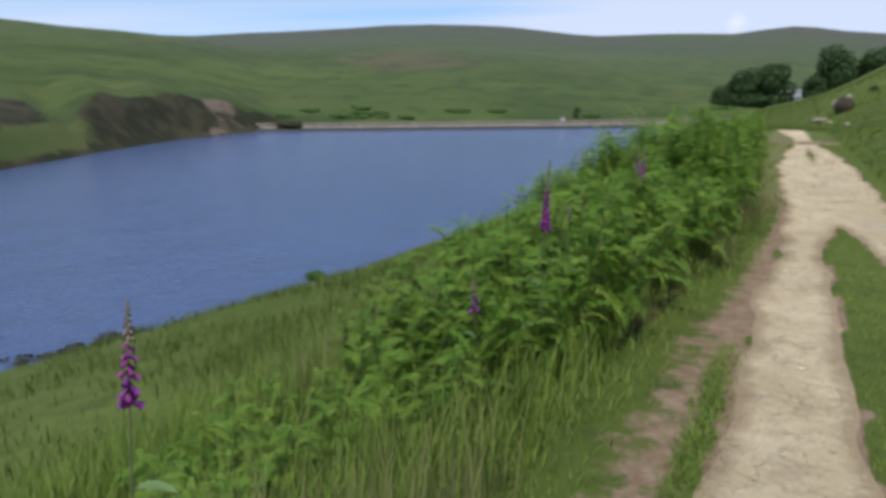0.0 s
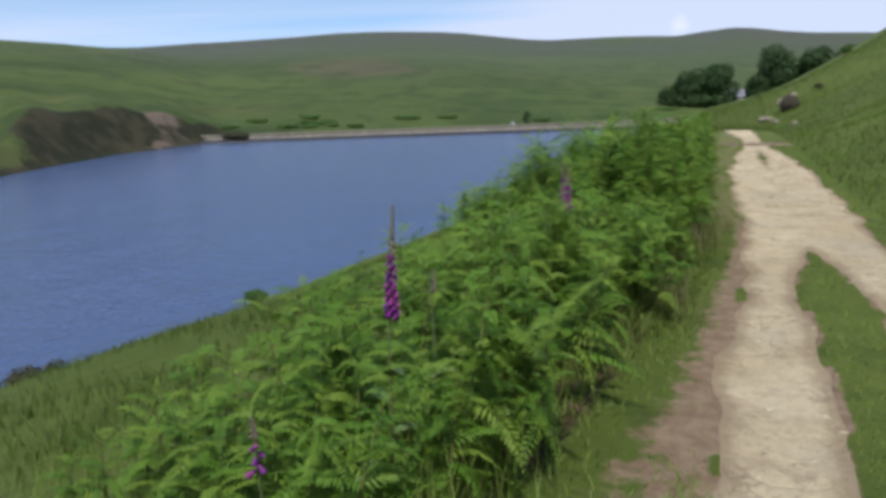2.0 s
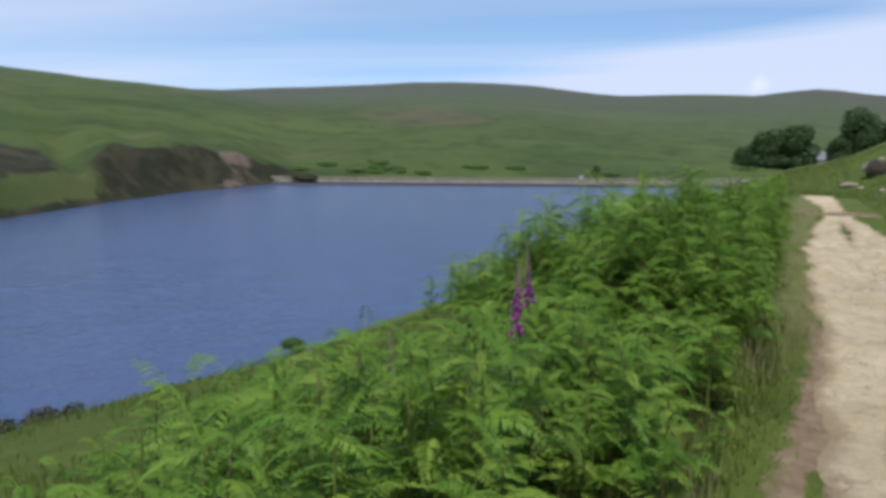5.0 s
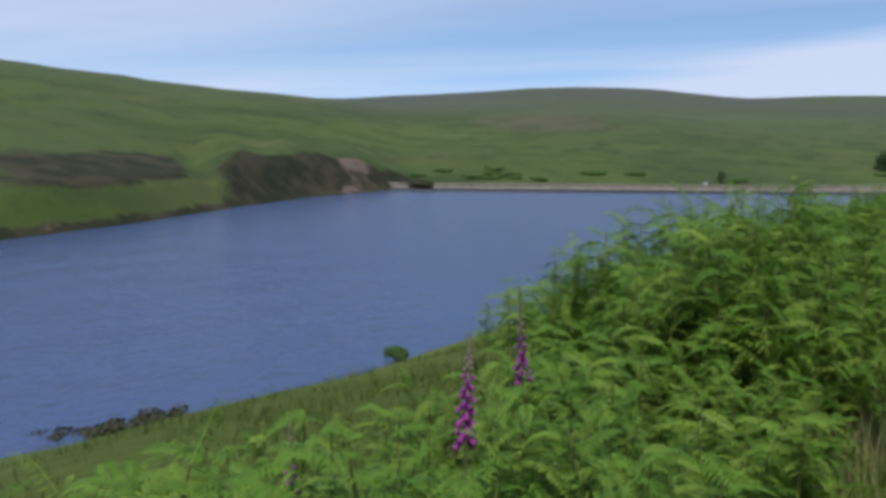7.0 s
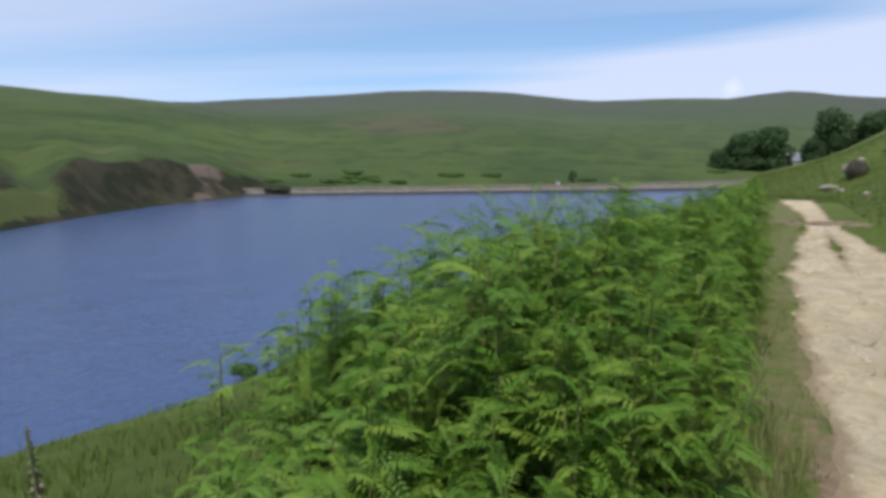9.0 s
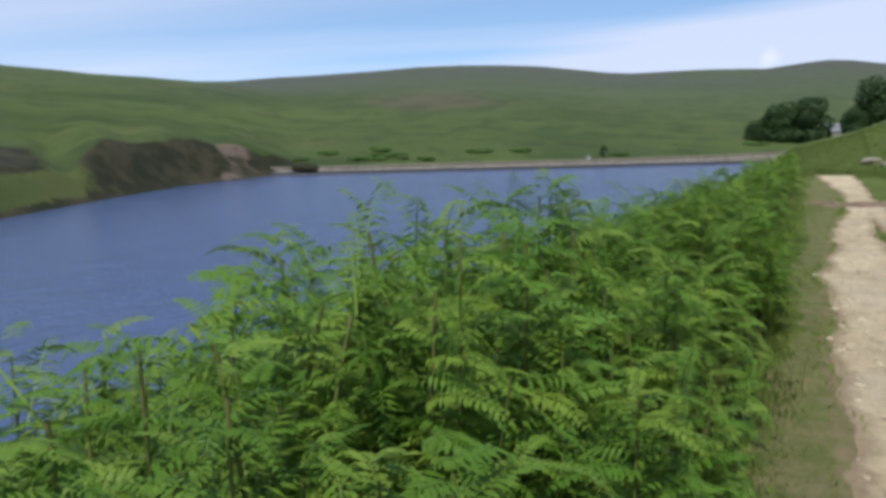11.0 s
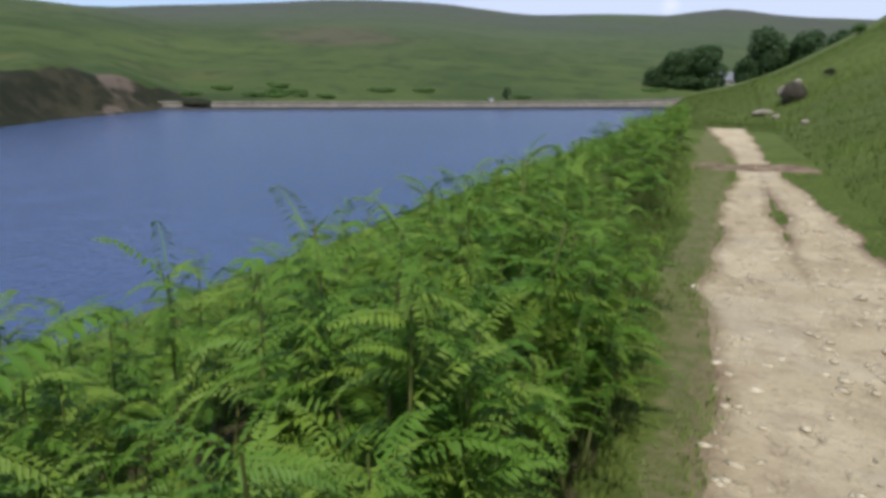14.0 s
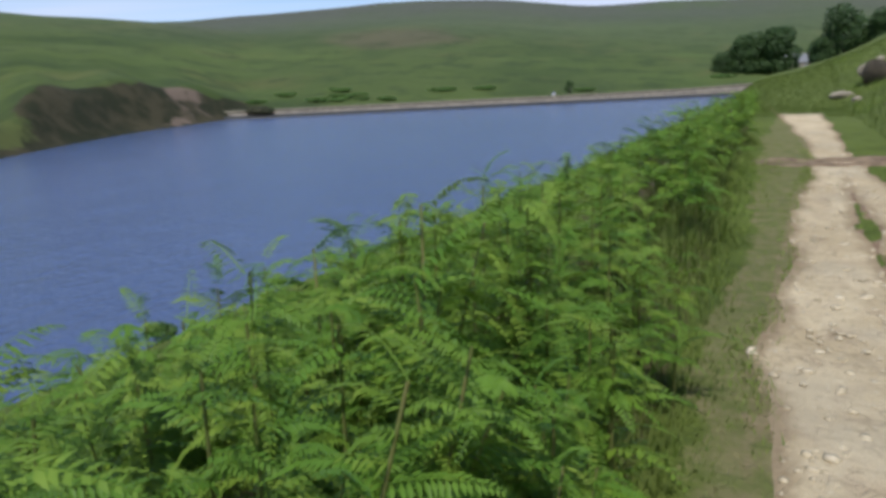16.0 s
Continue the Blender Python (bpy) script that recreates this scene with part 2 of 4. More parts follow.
GROUND, TRACK, WATER = ground_mat(), path_mat(), water_mat()
FERN = leaf_mat("bracken_green", (0.085, 0.184, 0.018), (0.130, 0.240, 0.026), (0.220, 0.305, 0.042), 0.28)
FERN_FAR = leaf_mat("bracken_mass_green", (0.085, 0.184, 0.018), (0.130, 0.240, 0.026), (0.220, 0.305, 0.042), 0.28, False)
STEM = plain("bracken_stem", (0.110, 0.150, 0.030), (0.160, 0.150, 0.050), 9, 0.6, 0.2, 0.003)
GRASS = leaf_mat("grass_blades", (0.135, 0.220, 0.028), (0.195, 0.280, 0.045), (0.265, 0.305, 0.085), 0.38, False, 0.6)
SLOPEGRASS = leaf_mat("slope_grass_blades", (0.078, 0.124, 0.016), (0.108, 0.154, 0.024), (0.155, 0.184, 0.045), 0.35, False, 0.65)
DRYGRASS = leaf_mat("flowering_grass", (0.17, 0.20, 0.065), (0.24, 0.235, 0.095), (0.33, 0.27, 0.145), 0.3, False, 0.7)
DEADFERN = leaf_mat("dead_bracken", (0.085, 0.055, 0.030), (0.13, 0.090, 0.050), (0.18, 0.13, 0.075), 0.1, False, 0.9)
TREELEAF = leaf_mat("sycamore_leaves", (0.028, 0.062, 0.016), (0.045, 0.090, 0.022), (0.060, 0.105, 0.028), 0.2, False)
SHRUBLEAF = leaf_mat("shrub_leaves", (0.055, 0.120, 0.022), (0.085, 0.165, 0.030), (0.10, 0.18, 0.04), 0.25, False)
DARKSHRUB = leaf_mat("rush_and_heather", (0.040, 0.048, 0.022), (0.060, 0.065, 0.028), (0.085, 0.075, 0.04), 0.15, False)
BARK = plain("bark", (0.10, 0.08, 0.06), (0.17, 0.14, 0.11), 3, 0.9, 0.6, 0.05)
BELL = leaf_mat("foxglove_bells", (0.24, 0.028, 0.23), (0.32, 0.050, 0.26), (0.15, 0.020, 0.25), 0.25, True, 0.5)
BUD = leaf_mat("foxglove_buds", (0.24, 0.26, 0.14), (0.28, 0.25, 0.17), (0.30, 0.17, 0.20), 0.2, False, 0.6)
FOXSTEM = plain("foxglove_stem", (0.10, 0.14, 0.05), (0.15, 0.13, 0.07), 12, 0.6, 0.2, 0.003)
FOXLEAF = plain("foxglove_leaf", (0.085, 0.15, 0.045), (0.13, 0.19, 0.06), 14, 0.7, 0.4, 0.004)
STONE = plain("gritstone", (0.20, 0.17, 0.125), (0.32, 0.28, 0.21), 3.2, 0.9, 0.6, 0.03)
DARKSTONE = plain("dark_brown_stone", (0.030, 0.024, 0.016), (0.060, 0.048, 0.030), 3.0, 0.95, 0.7, 0.04)
PEBBLE = plain("track_stones", (0.44, 0.36, 0.235), (0.60, 0.51, 0.36), 6, 0.9, 0.5, 0.01)
PITCHING = plain("dam_pitching", (0.12, 0.105, 0.085), (0.20, 0.175, 0.14), 0.7, 0.9, 0.6, 0.15)
PARAPET = plain("parapet_stone", (0.15, 0.14, 0.10), (0.23, 0.21, 0.15), 0.8, 0.9, 0.4, 0.05)
WETSTONE = plain("wet_stone", (0.022, 0.022, 0.020), (0.045, 0.042, 0.036), 0.9, 0.5, 0.6, 0.1)
SLATE = plain("slate_roof", (0.13, 0.135, 0.15), (0.20, 0.205, 0.22), 1.5, 0.6, 0.4, 0.03)
WALLSTONE = plain("house_stone", (0.24, 0.215, 0.18), (0.36, 0.33, 0.28), 1.6, 0.9, 0.5, 0.04)
WHITE = plain("white_paint", (0.74, 0.74, 0.71), (0.82, 0.82, 0.80), 2, 0.6, 0.1, 0.005)
GLASS_DARK = plain("window_glass", (0.03, 0.035, 0.04), (0.05, 0.055, 0.06), 1, 0.1, 0.05, 0.002)
MUD = plain("wet_earth", (0.120, 0.082, 0.052), (0.23, 0.165, 0.105), 4, 0.85, 0.7, 0.04)
METAL = plain("railing_iron", (0.10, 0.10, 0.10), (0.16, 0.15, 0.14), 5, 0.6, 0.2, 0.005)

# ---- the lie of the land ----
WATER_Z = -10.2


def table(v, pairs):
    xs, ys = zip(*pairs)
    return np.interp(v, xs, ys)


def sstep(a, b, v):
    u = np.clip((v - a) / (b - a), 0, 1)
    return u * u * (3 - 2 * u)


def wave(x, y, scale, seed):
    """Smooth irregular relief between -1 and 1."""
    r = np.random.RandomState(seed)
    z = 0
    for k in range(7):
        a = r.uniform(0, 2 * math.pi)
        f = scale * r.uniform(0.5, 2.2)
        z = z + np.sin((x * math.cos(a) + y * math.sin(a)) * f + r.uniform(0, 6.28)) / 7 * 1.8
    return z


LEFT_SHORE = ((-189.6, -76.0), (-37.6, -83.6), (19.4, -85.5), (50.7, -90.2), (71.6, -95.9), (88.7, -102.6), (104.8, -109.2), (133.3, -118.8), (171.3, -124.4), (209.3, -127.3), (855.3, -142.5))
NEAR_SHORE = ((-200, -60), (-60, -45), (10, -33), (25, -26), (35, -25), (48, -24.5), (60, -23.5), (100, -21), (170, -17), (310, -9), (900, -5))
BENCH = ((-300, 0.0), (29, 0.0), (38, -0.20), (44, -0.26), (60, -0.40), (100, -2.2), (200, -5.8), (320, -6.3), (900, -6.5))
SKY_LEFT = ((-180, 6), (-80, 5.8), (-63, 5.00), (-56.5, 4.47), (-53, 4.0), (-47.4, 3.62), (-41.2, 3.20), (-36, 2.5), (-30, 1.2), (-20, -1.0), (180, -1))
SKY_BACK = ((-180, 3.0), (-60, 3.0), (-41.2, 3.27), (-36.6, 3.68), (-33, 3.88), (-29, 4.22), (-25, 4.42), (-22, 4.46), (-18, 4.24), (-15, 3.94), (-13, 3.74), (-7.2, 3.80), (-3.6, 3.72), (-1.8, 3.95), (0.2, 4.14), (1.5, 4.05), (3.2, 3.78), (5.3, 3.6), (12, 3.4), (30, 4.5), (60, 6), (180, 6))
# the grassy brow behind the end of the path
BROW = ((-6, -3.2), (-3.2, -1.0), (-2.2, -0.35), (-1.5, 0.18), (-0.5, 0.46), (0.2, 0.60), (1.2, 0.90), (3, 1.50), (4.4, 2.15), (8, 4.2), (14, 8.2), (20, 12.4), (40, 24))
DAM_A, DAM_B = (-124.5, 178.0), (3.8, 306.5)


def ground_z(x, y):
    x, y = np.asarray(x, float), np.asarray(y, float)
    r = np.hypot(x, y - 7) + 1e-6
    az = np.degrees(np.arctan2(x, y - 7))
    # near side: slope to the lake, bench with the path, bank on the uphill side
    bench = table(y, BENCH)
    xs = table(y, NEAR_SHORE)
    s = (-0.7 - x) / (-0.7 - xs)
    down = bench + np.minimum(0, -np.maximum(s, 0) * (bench - WATER_Z))
    down = down + np.clip(s * 6, 0, 1) * 0.16 * wave(x, y, 0.45, 3) * np.clip((1 - s) * 5, 0, 1)
    xb = np.maximum(x - 1.75, 0)
    rise = 0.33 * xb + 0.024 * xb * xb
    rise = np.where(xb > 14, 9.32 + (xb - 14) * 0.62, rise)
    rise = np.minimum(rise, 40 + 0.12 * xb)
    fall = table(y, ((-300, 1), (48, 1.0), (60, 1.10), (78, 0.92), (110, 0.28), (170, 0.10), (320, 0.10), (900, 0.1)))
    a = np.where(x < 0.5, down, bench + rise * fall)
    a = a + np.clip(xb / 2, 0, 1) * (0.10 * wave(x, y, 1.1, 5) + 0.22 * wave(x, y, 0.35, 6)) + 0.016 * wave(x, y, 3.0, 9)
    lift = sstep(43.0, 56.0, y) * (1 - sstep(66, 115, y)) * sstep(-4.5, -2.0, x)
    a = a + lift * np.maximum(table(x, BROW) - a, 0)
    # left hill
    d = (table(y, LEFT_SHORE) - x) * 0.92
    azl = az
    azl = azl + 0.7 * wave(x, y, 0.07, 95) + 0.10 * (np.clip(d, 0, 20) - 5)
    scar = sstep(-52, -47.0, azl) * (1 - sstep(-38.5, -34.5, azl))
    lowb = sstep(-66, -62, azl) * (1 - sstep(-52.0, -50.5, azl))
    bank_h = 2.2 + 7.0 * scar * (0.86 + 0.14 * np.sin(azl * 1.4)) * table(azl, ((-52, 1.0), (-43, 1.0), (-36, 0.45))) + 2.6 * lowb
    bank = bank_h * sstep(0, 1, d / (3.0 + bank_h * 1.05))
    rl = 470.0
    zl = 1.5 + rl * np.tan(np.radians(table(az, SKY_LEFT)))
    d_end = np.maximum(rl - r + d, 60)
    u = np.clip(d / d_end, 0, 1.6)
    left = WATER_Z - 0.4 + np.where(d > 0, bank + (zl - WATER_Z - bank_h) * (np.minimum(u, 1) ** 0.85) - 0.18 * np.maximum(u - 1, 0) * (zl - WATER_Z), d * 0.35)
    left = left + sstep(10, 120, d) * (1.6 * wave(x, y, 0.035, 21) + 0.5 * wave(x, y, 0.12, 22)) * np.clip(1.3 - u, 0.25, 1)
    # back hills beyond the dam
    nx, ny = -(DAM_B[1] - DAM_A[1]), DAM_B[0] - DAM_A[0]
    nn = math.hypot(nx, ny)
    e = ((x - DAM_A[0]) * nx + (y - DAM_A[1]) * ny) / nn
    rb = 900.0
    zb = 1.5 + rb * np.tan(np.radians(table(az, SKY_BACK)))
    e_end = np.maximum(rb - r + e, 100)
    v = np.clip(e / e_end, 0, 2.2)
    back_h = -8.6 + np.where(e > 0, (zb + 8.6) * np.minimum(v, 1) ** 0.95 - 0.1 * np.maximum(v - 1, 0) * (zb + 8.6), e * 0.4)
    back_h = back_h + sstep(20, 250, e) * (3.0 * wave(x, y, 0.018, 31) + 1.0 * wave(x, y, 0.06, 32)) * np.clip(1.2 - v, 0.12, 1)
    z = np.maximum(np.maximum(a, left), back_h)
    return z


def gz(x, y):
    return float(ground_z(x, y))


def mesh_np(name, verts, faces, mat, smooth=False):
    """A mesh from arrays: verts n x 3, faces m x 3 or m x 4."""
    me = bpy.data.meshes.new(name)
    verts, faces = np.asarray(verts, np.float32), np.asarray(faces, np.int32)
    k = faces.shape[1]
    me.vertices.add(len(verts))
    me.vertices.foreach_set("co", verts.ravel())
    me.loops.add(faces.size)
    me.loops.foreach_set("vertex_index", faces.ravel())
    me.polygons.add(len(faces))
    me.polygons.foreach_set("loop_start", np.arange(0, faces.size, k, dtype=np.int32))
    if smooth:
        me.polygons.foreach_set("use_smooth", np.ones(len(faces), bool))
    me.update(calc_edges=True)
    me.materials.append(mat)
    return me


def give(me, name, values):
    at = me.attributes.new(name, "FLOAT", "POINT")
    at.data.foreach_set("value", np.asarray(values, np.float32))


def steps(core_lo, core_hi, fine, lo, hi, grow):
    v = list(np.arange(core_lo, core_hi + 1e-6, fine))
    d = fine
    while v[-1] < hi:
        d *= grow
        v.append(v[-1] + d)
    d = fine
    while v[0] > lo:
        d *= grow
        v.insert(0, v[0] - d)
    return np.array(v)


PATH_L = ((-8, -0.20), (3, -0.14), (6, -0.04), (8.3, 0.08), (10.5, 0.18), (12.5, 0.13), (14.7, 0.05), (17, -0.01), (19.5, 0.06), (23, 0.21), (26, 0.42), (28, 0.40), (33, 0.15), (38, -0.10), (44, -0.5))
PATH_R = ((-8, 1.62), (7, 1.42), (10, 1.40), (13, 1.50), (19, 1.42), (23, 1.25), (26, 0.92), (30, 0.95), (36, 1.02), (44, 0.9))
WEDGE = ((-8, 0.46, 1.10), (4, 0.46, 1.02), (8, 0.50, 0.97), (9.4, 0.56, 0.92), (10.3, 0.72, 0.74))


def path_in(x, y):
    """How far inside the worn track a place lies, in metres (negative: outside)."""
    l, r = table(y, PATH_L), table(y, PATH_R)
    j = 0.05 * wave(x, y, 1.4, 43) + 0.05 * wave(x, y, 4.0, 41) + 0.03 * wave(x, y, 11.0, 42)
    d = np.minimum(x - l, r - x) + j
    w0 = np.interp(y, [w[0] for w in WEDGE], [w[1] for w in WEDGE])
    w1 = np.interp(y, [w[0] for w in WEDGE], [w[2] for w in WEDGE])
    inside = np.minimum(x - w0, w1 - x)
    d = np.where(y < 10.3, np.minimum(d, -inside + 0.6 * j), d)
    s = np.minimum(x - 0.66, 0.80 - x) - np.abs(y - 21.4) * 0.05 + 0.03
    d = np.minimum(d, -s + 0.5 * j)
    return np.where((y > 39.4 + 0.5 * x) | (y < -8), -1, d)


def build_ground():
    xs = steps(-3.0, 3.0, 0.07, -3200, 3200, 1.07)
    ys = steps(-1.5, 30, 0.13, -900, 3800, 1.06)
    xs = np.unique(np.round(np.concatenate([xs, np.arange(-150, -80, 1.3)]), 3))
    ys = np.unique(np.round(np.concatenate([ys, np.arange(42, 204, 1.7)]), 3))
    X, Y = np.meshgrid(xs, ys)
    Z = ground_z(X, Y)
    d = path_in(X, Y)
    Z = Z - 0.05 * sstep(-0.02, 0.10, d)
    nx, ny = len(xs), len(ys)
    idx = np.arange(nx * ny).reshape(ny, nx)
    f = np.stack([idx[:-1, :-1], idx[:-1, 1:], idx[1:, 1:], idx[1:, :-1]], -1).reshape(-1, 4)
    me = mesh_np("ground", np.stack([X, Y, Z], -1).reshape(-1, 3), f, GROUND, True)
    r = np.hypot(X, Y)
    az = np.degrees(np.arctan2(X, Y - 7))
    dl = (table(Y, LEFT_SHORE) - X) * 0.92
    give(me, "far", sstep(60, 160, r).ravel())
    # weight of the painted haze: grows with distance and height
    give(me, "moor_haze", (sstep(300, 560, r) * (0.35 + 0.65 * sstep(2, 34, Z))).ravel())
    rel = np.degrees(np.arctan2(Z - 1.5, np.hypot(X, Y - 7))) / np.where(az < -41.2, table(az, SKY_LEFT), table(az, SKY_BACK))
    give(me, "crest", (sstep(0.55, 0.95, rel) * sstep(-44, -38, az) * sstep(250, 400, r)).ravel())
    give(me, "heather", (np.exp(-((az + 27 + 9 * (rel - 0.5)) / 6.0) ** 2 - ((rel - 0.42) / 0.20) ** 2) * sstep(250, 350, r)).ravel())
    az2 = az + 0.7 * wave(X, Y, 0.07, 95) + 0.10 * (np.clip(dl, 0, 20) - 5)
    d2 = dl + 2.0 * wave(X, Y, 0.10, 96) + 0.5 * wave(X, Y, 0.3, 97)
    scar = sstep(-51.5, -47.5, az2) * (1 - sstep(-37, -34.8, az2)) * (1 - sstep(table(az, ((-50, 9.0), (-45, 9.0), (-40, 7.0), (-36, 4.5))), table(az, ((-50, 12.5), (-45, 12.5), (-40, 9.5), (-36, 6.5))), d2)) * sstep(-2, 0.5, dl)
    low = sstep(-66, -60, az2) * (1 - sstep(-53, -50.0, az2)) * sstep(4, 7, d2) * (1 - sstep(22, 34, d2)) * 0.80
    # thin dark line along the left shore, in the scar's colour
    rim = (1 - sstep(1.2, 3.4, dl)) * sstep(-3, -0.5, dl) * 0.9 * (Y < 185)
    give(me, "bare", np.maximum(np.maximum(scar, low), rim).ravel())
    give(me, "pale", (sstep(-42.6, -41.0, az2) * (1 - sstep(-39.6, -38.2, az2)) * (0.44 + 0.04 * dl) + 0.55 * sstep(0.9, 1.6, dl) * (1 - sstep(2.0, 3.2, dl)) * (az < -40)).ravel())
    l = table(Y, PATH_L)
    wornw = table(Y, ((-8, 0.8), (3, 0.85), (5, 0.70), (6.5, 0.48), (9, 0.34), (12, 0.24), (18, 0.14), (24, 0.15), (40, 0.2)))
    worn = np.where(d > -0.02, 1.0, 0.95 * (1 - np.clip((l - X) / wornw, 0, 1)) * (X < l) + 0.35 * (1 - np.clip(-d / 0.2, 0, 1)) * (X >= l))
    strip = np.exp(-((l - X - 0.09) / 0.07) ** 2) * (1 - sstep(3.8, 5.2, Y))
    worn = worn * (1 - 0.7 * strip)
    give(me, "worn", (worn * (np.abs(X) < 4) * (Y < 45)).ravel())
    sway = -0.12 + 0.14 * wave(X, Y, 1.3, 81) + 0.05 * wave(X, Y, 5.0, 82)
    dry = sstep(-0.55, -0.28, X + sway) * (1 - sstep(-0.02, 0.12, X - l)) * sstep(8, 14, Y) * (1 - sstep(36, 42, Y))
    give(me, "dry", dry.ravel() * 0.95)
    give(me, "litter", (fern_cover(X, Y) * 0.75).ravel())
    return tagged(new("ground", me), "green moorland hillside with grass, heather and bare shale", "ground", kind="structure")


def fern_cover(x, y):
    """How thick the bracken stands, 0 to 1."""
    x, y = np.asarray(x, float), np.asarray(y, float)
    near = table(y, ((-6, -1.7), (3.0, -1.55), (4.0, -1.0), (5, -0.62), (7, -0.38), (9, -0.28), (12.5, -0.26), (15, -0.31), (20, -0.38), (30, -0.58), (45, -0.9)))
    far = table(y, ((-6, -3.6), (1, -3.6), (3.8, -2.9), (5.0, -2.6), (6.6, -3.0), (7.4, -3.4), (8.4, -2.3), (9.2, -2.2), (10, -2.5), (11, -3.0), (12.5, -4.2), (20, -4.6), (45, -5.5)))
    thick = table(y, ((-6, 0.7), (3.2, 0.7), (4.2, 0.95), (9.2, 1), (45, 1)))
    gaps = np.where((y > 10.8) & (y < 15.2) & (wave(x, y, 2.4, 98) > 0.35), 0.12, 1.0)
    gaps = gaps * (1 - 0.95 * np.exp(-((x + 1.95) / 0.50) ** 4 - ((y - 14.9) / 0.75) ** 4))
    return thick * gaps * sstep(0, 0.15, near - x) * sstep(0, 0.5, x - far) * (y < 46)


def fern_height(x, y):
    h = table(y, ((-6, 0.38), (2.0, 0.40), (3.4, 0.60), (4.4, 0.98), (5.6, 1.10), (6.4, 1.12), (7.3, 1.02), (8.3, 0.87), (9.0, 0.94), (9.7, 1.30), (10.6, 1.45), (12.0, 1.42), (13.4, 1.34), (14.8, 1.34), (16.5, 1.24), (20, 1.12), (45, 0.85)))
    h = h * (1 - 0.55 * np.exp(-((x + 1.40 + 0.45 * (y - 13.6)) / 0.38) ** 2 - ((y - 13.6) / 1.0) ** 4))
    return h * table(x, ((-6, 0.66), (-3, 0.78), (-2, 0.97), (-1.2, 1.0), (-0.75, 0.92), (-0.46, 0.68), (-0.26, 0.46)))


build_ground()


def build_track():
    xs, ys = np.arange(-0.8, 2.0, 0.045), np.arange(-6, 41.2, 0.08)
    X, Y = np.meshgrid(xs, ys)
    d = path_in(X, Y)
    Z = ground_z(X, Y) + 0.012 * sstep(0, 0.15, d)
    Z = Z + np.where(d < 0, d * 0.5, 0) + np.clip(d * 6, 0, 1) * (0.012 * wave(X, Y, 9.0, 51) + 0.008 * wave(X, Y, 21.0, 52) - 0.015)
    keep = d > -0.07
    idx = np.full(X.shape, -1)
    idx[keep] = np.arange(keep.sum())
    q = np.stack([idx[:-1, :-1], idx[:-1, 1:], idx[1:, 1:], idx[1:, :-1]], -1).reshape(-1, 4)
    q = q[(q >= 0).all(1)]
    me = mesh_np("footpath", np.stack([X[keep], Y[keep], Z[keep]], -1), q, TRACK, True)
    give(me, "rim", 1 - np.clip(d[keep] / 0.22, 0, 1))
    return tagged(new("footpath", me), "pale sandy stone footpath worn through the grass", "path", kind="structure")


build_track()

wx, wy = np.meshgrid(np.linspace(-260, 10, 28), np.linspace(-260, 420, 69))
wi = np.arange(wx.size).reshape(wx.shape)
water = mesh_np("water", np.stack([wx, wy, np.full(wx.shape, WATER_Z)], -1).reshape(-1, 3), np.stack([wi[:-1, :-1], wi[:-1, 1:], wi[1:, 1:], wi[1:, :-1]], -1).reshape(-1, 4), WATER)
tagged(new("water", water), "blue rippled reservoir water under a bright sky", "water", kind="structure")


# ---- bracken ----
def frond(rnd, length, pairs, breadth, arch, droop):
    """One feathered side branch of bracken from the origin along +x: a thin rib with narrow pointed leaflets in pairs, tapering to the tip."""
    v, f = [], []
    sway = rnd.uniform(-0.10, 0.10)

    def rib(u):
        return Vector((length * u * (1 - 0.12 * droop * u), length * sway * u * u, length * (arch * u - droop * u * u)))

    def add(p):
        v.append(p)
        return len(v) - 1

    stops = [0.03 + 0.97 * (k / pairs) ** 0.92 for k in range(pairs + 1)]
    line = []
    for u in stops:
        w = Vector((0, 0.0035 * (1 - 0.8 * u), 0))
        line.append((add(rib(u) - w), add(rib(u) + w)))
    for p, q in zip(line, line[1:]):
        f.append((p[0], q[0], q[1]))
        f.append((p[0], q[1], p[1]))
    for k in range(pairs):
        u = stops[k]
        size = length * breadth * (1 - u) ** 0.62 * (0.80 + 0.20 * min(1, u * 6)) + 0.006
        wide = min(size * 0.22, length / pairs * 0.40)
        for side in (0, 1):
            ang = radians(rnd.uniform(58, 76) - 14 * u)
            d = Vector((math.cos(ang), (2 * side - 1) * math.sin(ang), rnd.uniform(-0.22, 0.06))).normalized()
            n = d.cross(Vector((0, 0, 1))).normalized()
            sag = Vector((0, 0, size * rnd.uniform(0.12, 0.34)))
            base = line[k][side]
            mid = rib(u) + d * size * 0.42 - sag * 0.15
            l, r, tip = add(mid + n * wide), add(mid - n * wide), add(rib(u) + d * size * rnd.uniform(0.88, 1.08) - sag)
            f.append((base, l, tip))
            f.append((base, tip, r))
    return v, f


def stem_mesh(height, lean):
    v, f = [], []
    for k in range(4):
        u = k / 3
        r = 0.0066 * (1 - 0.5 * u)
        c = Vector((lean * u * u, 0, height * u))
        for j in range(5):
            a = j * 2 * math.pi / 5
            v.append(c + Vector((r * math.cos(a), r * math.sin(a), 0)))
    for k in range(3):
        for j in range(5):
            f.append((k * 5 + j, k * 5 + (j + 1) % 5, k * 5 + 5 + (j + 1) % 5, k * 5 + 5 + j))
    return v, f


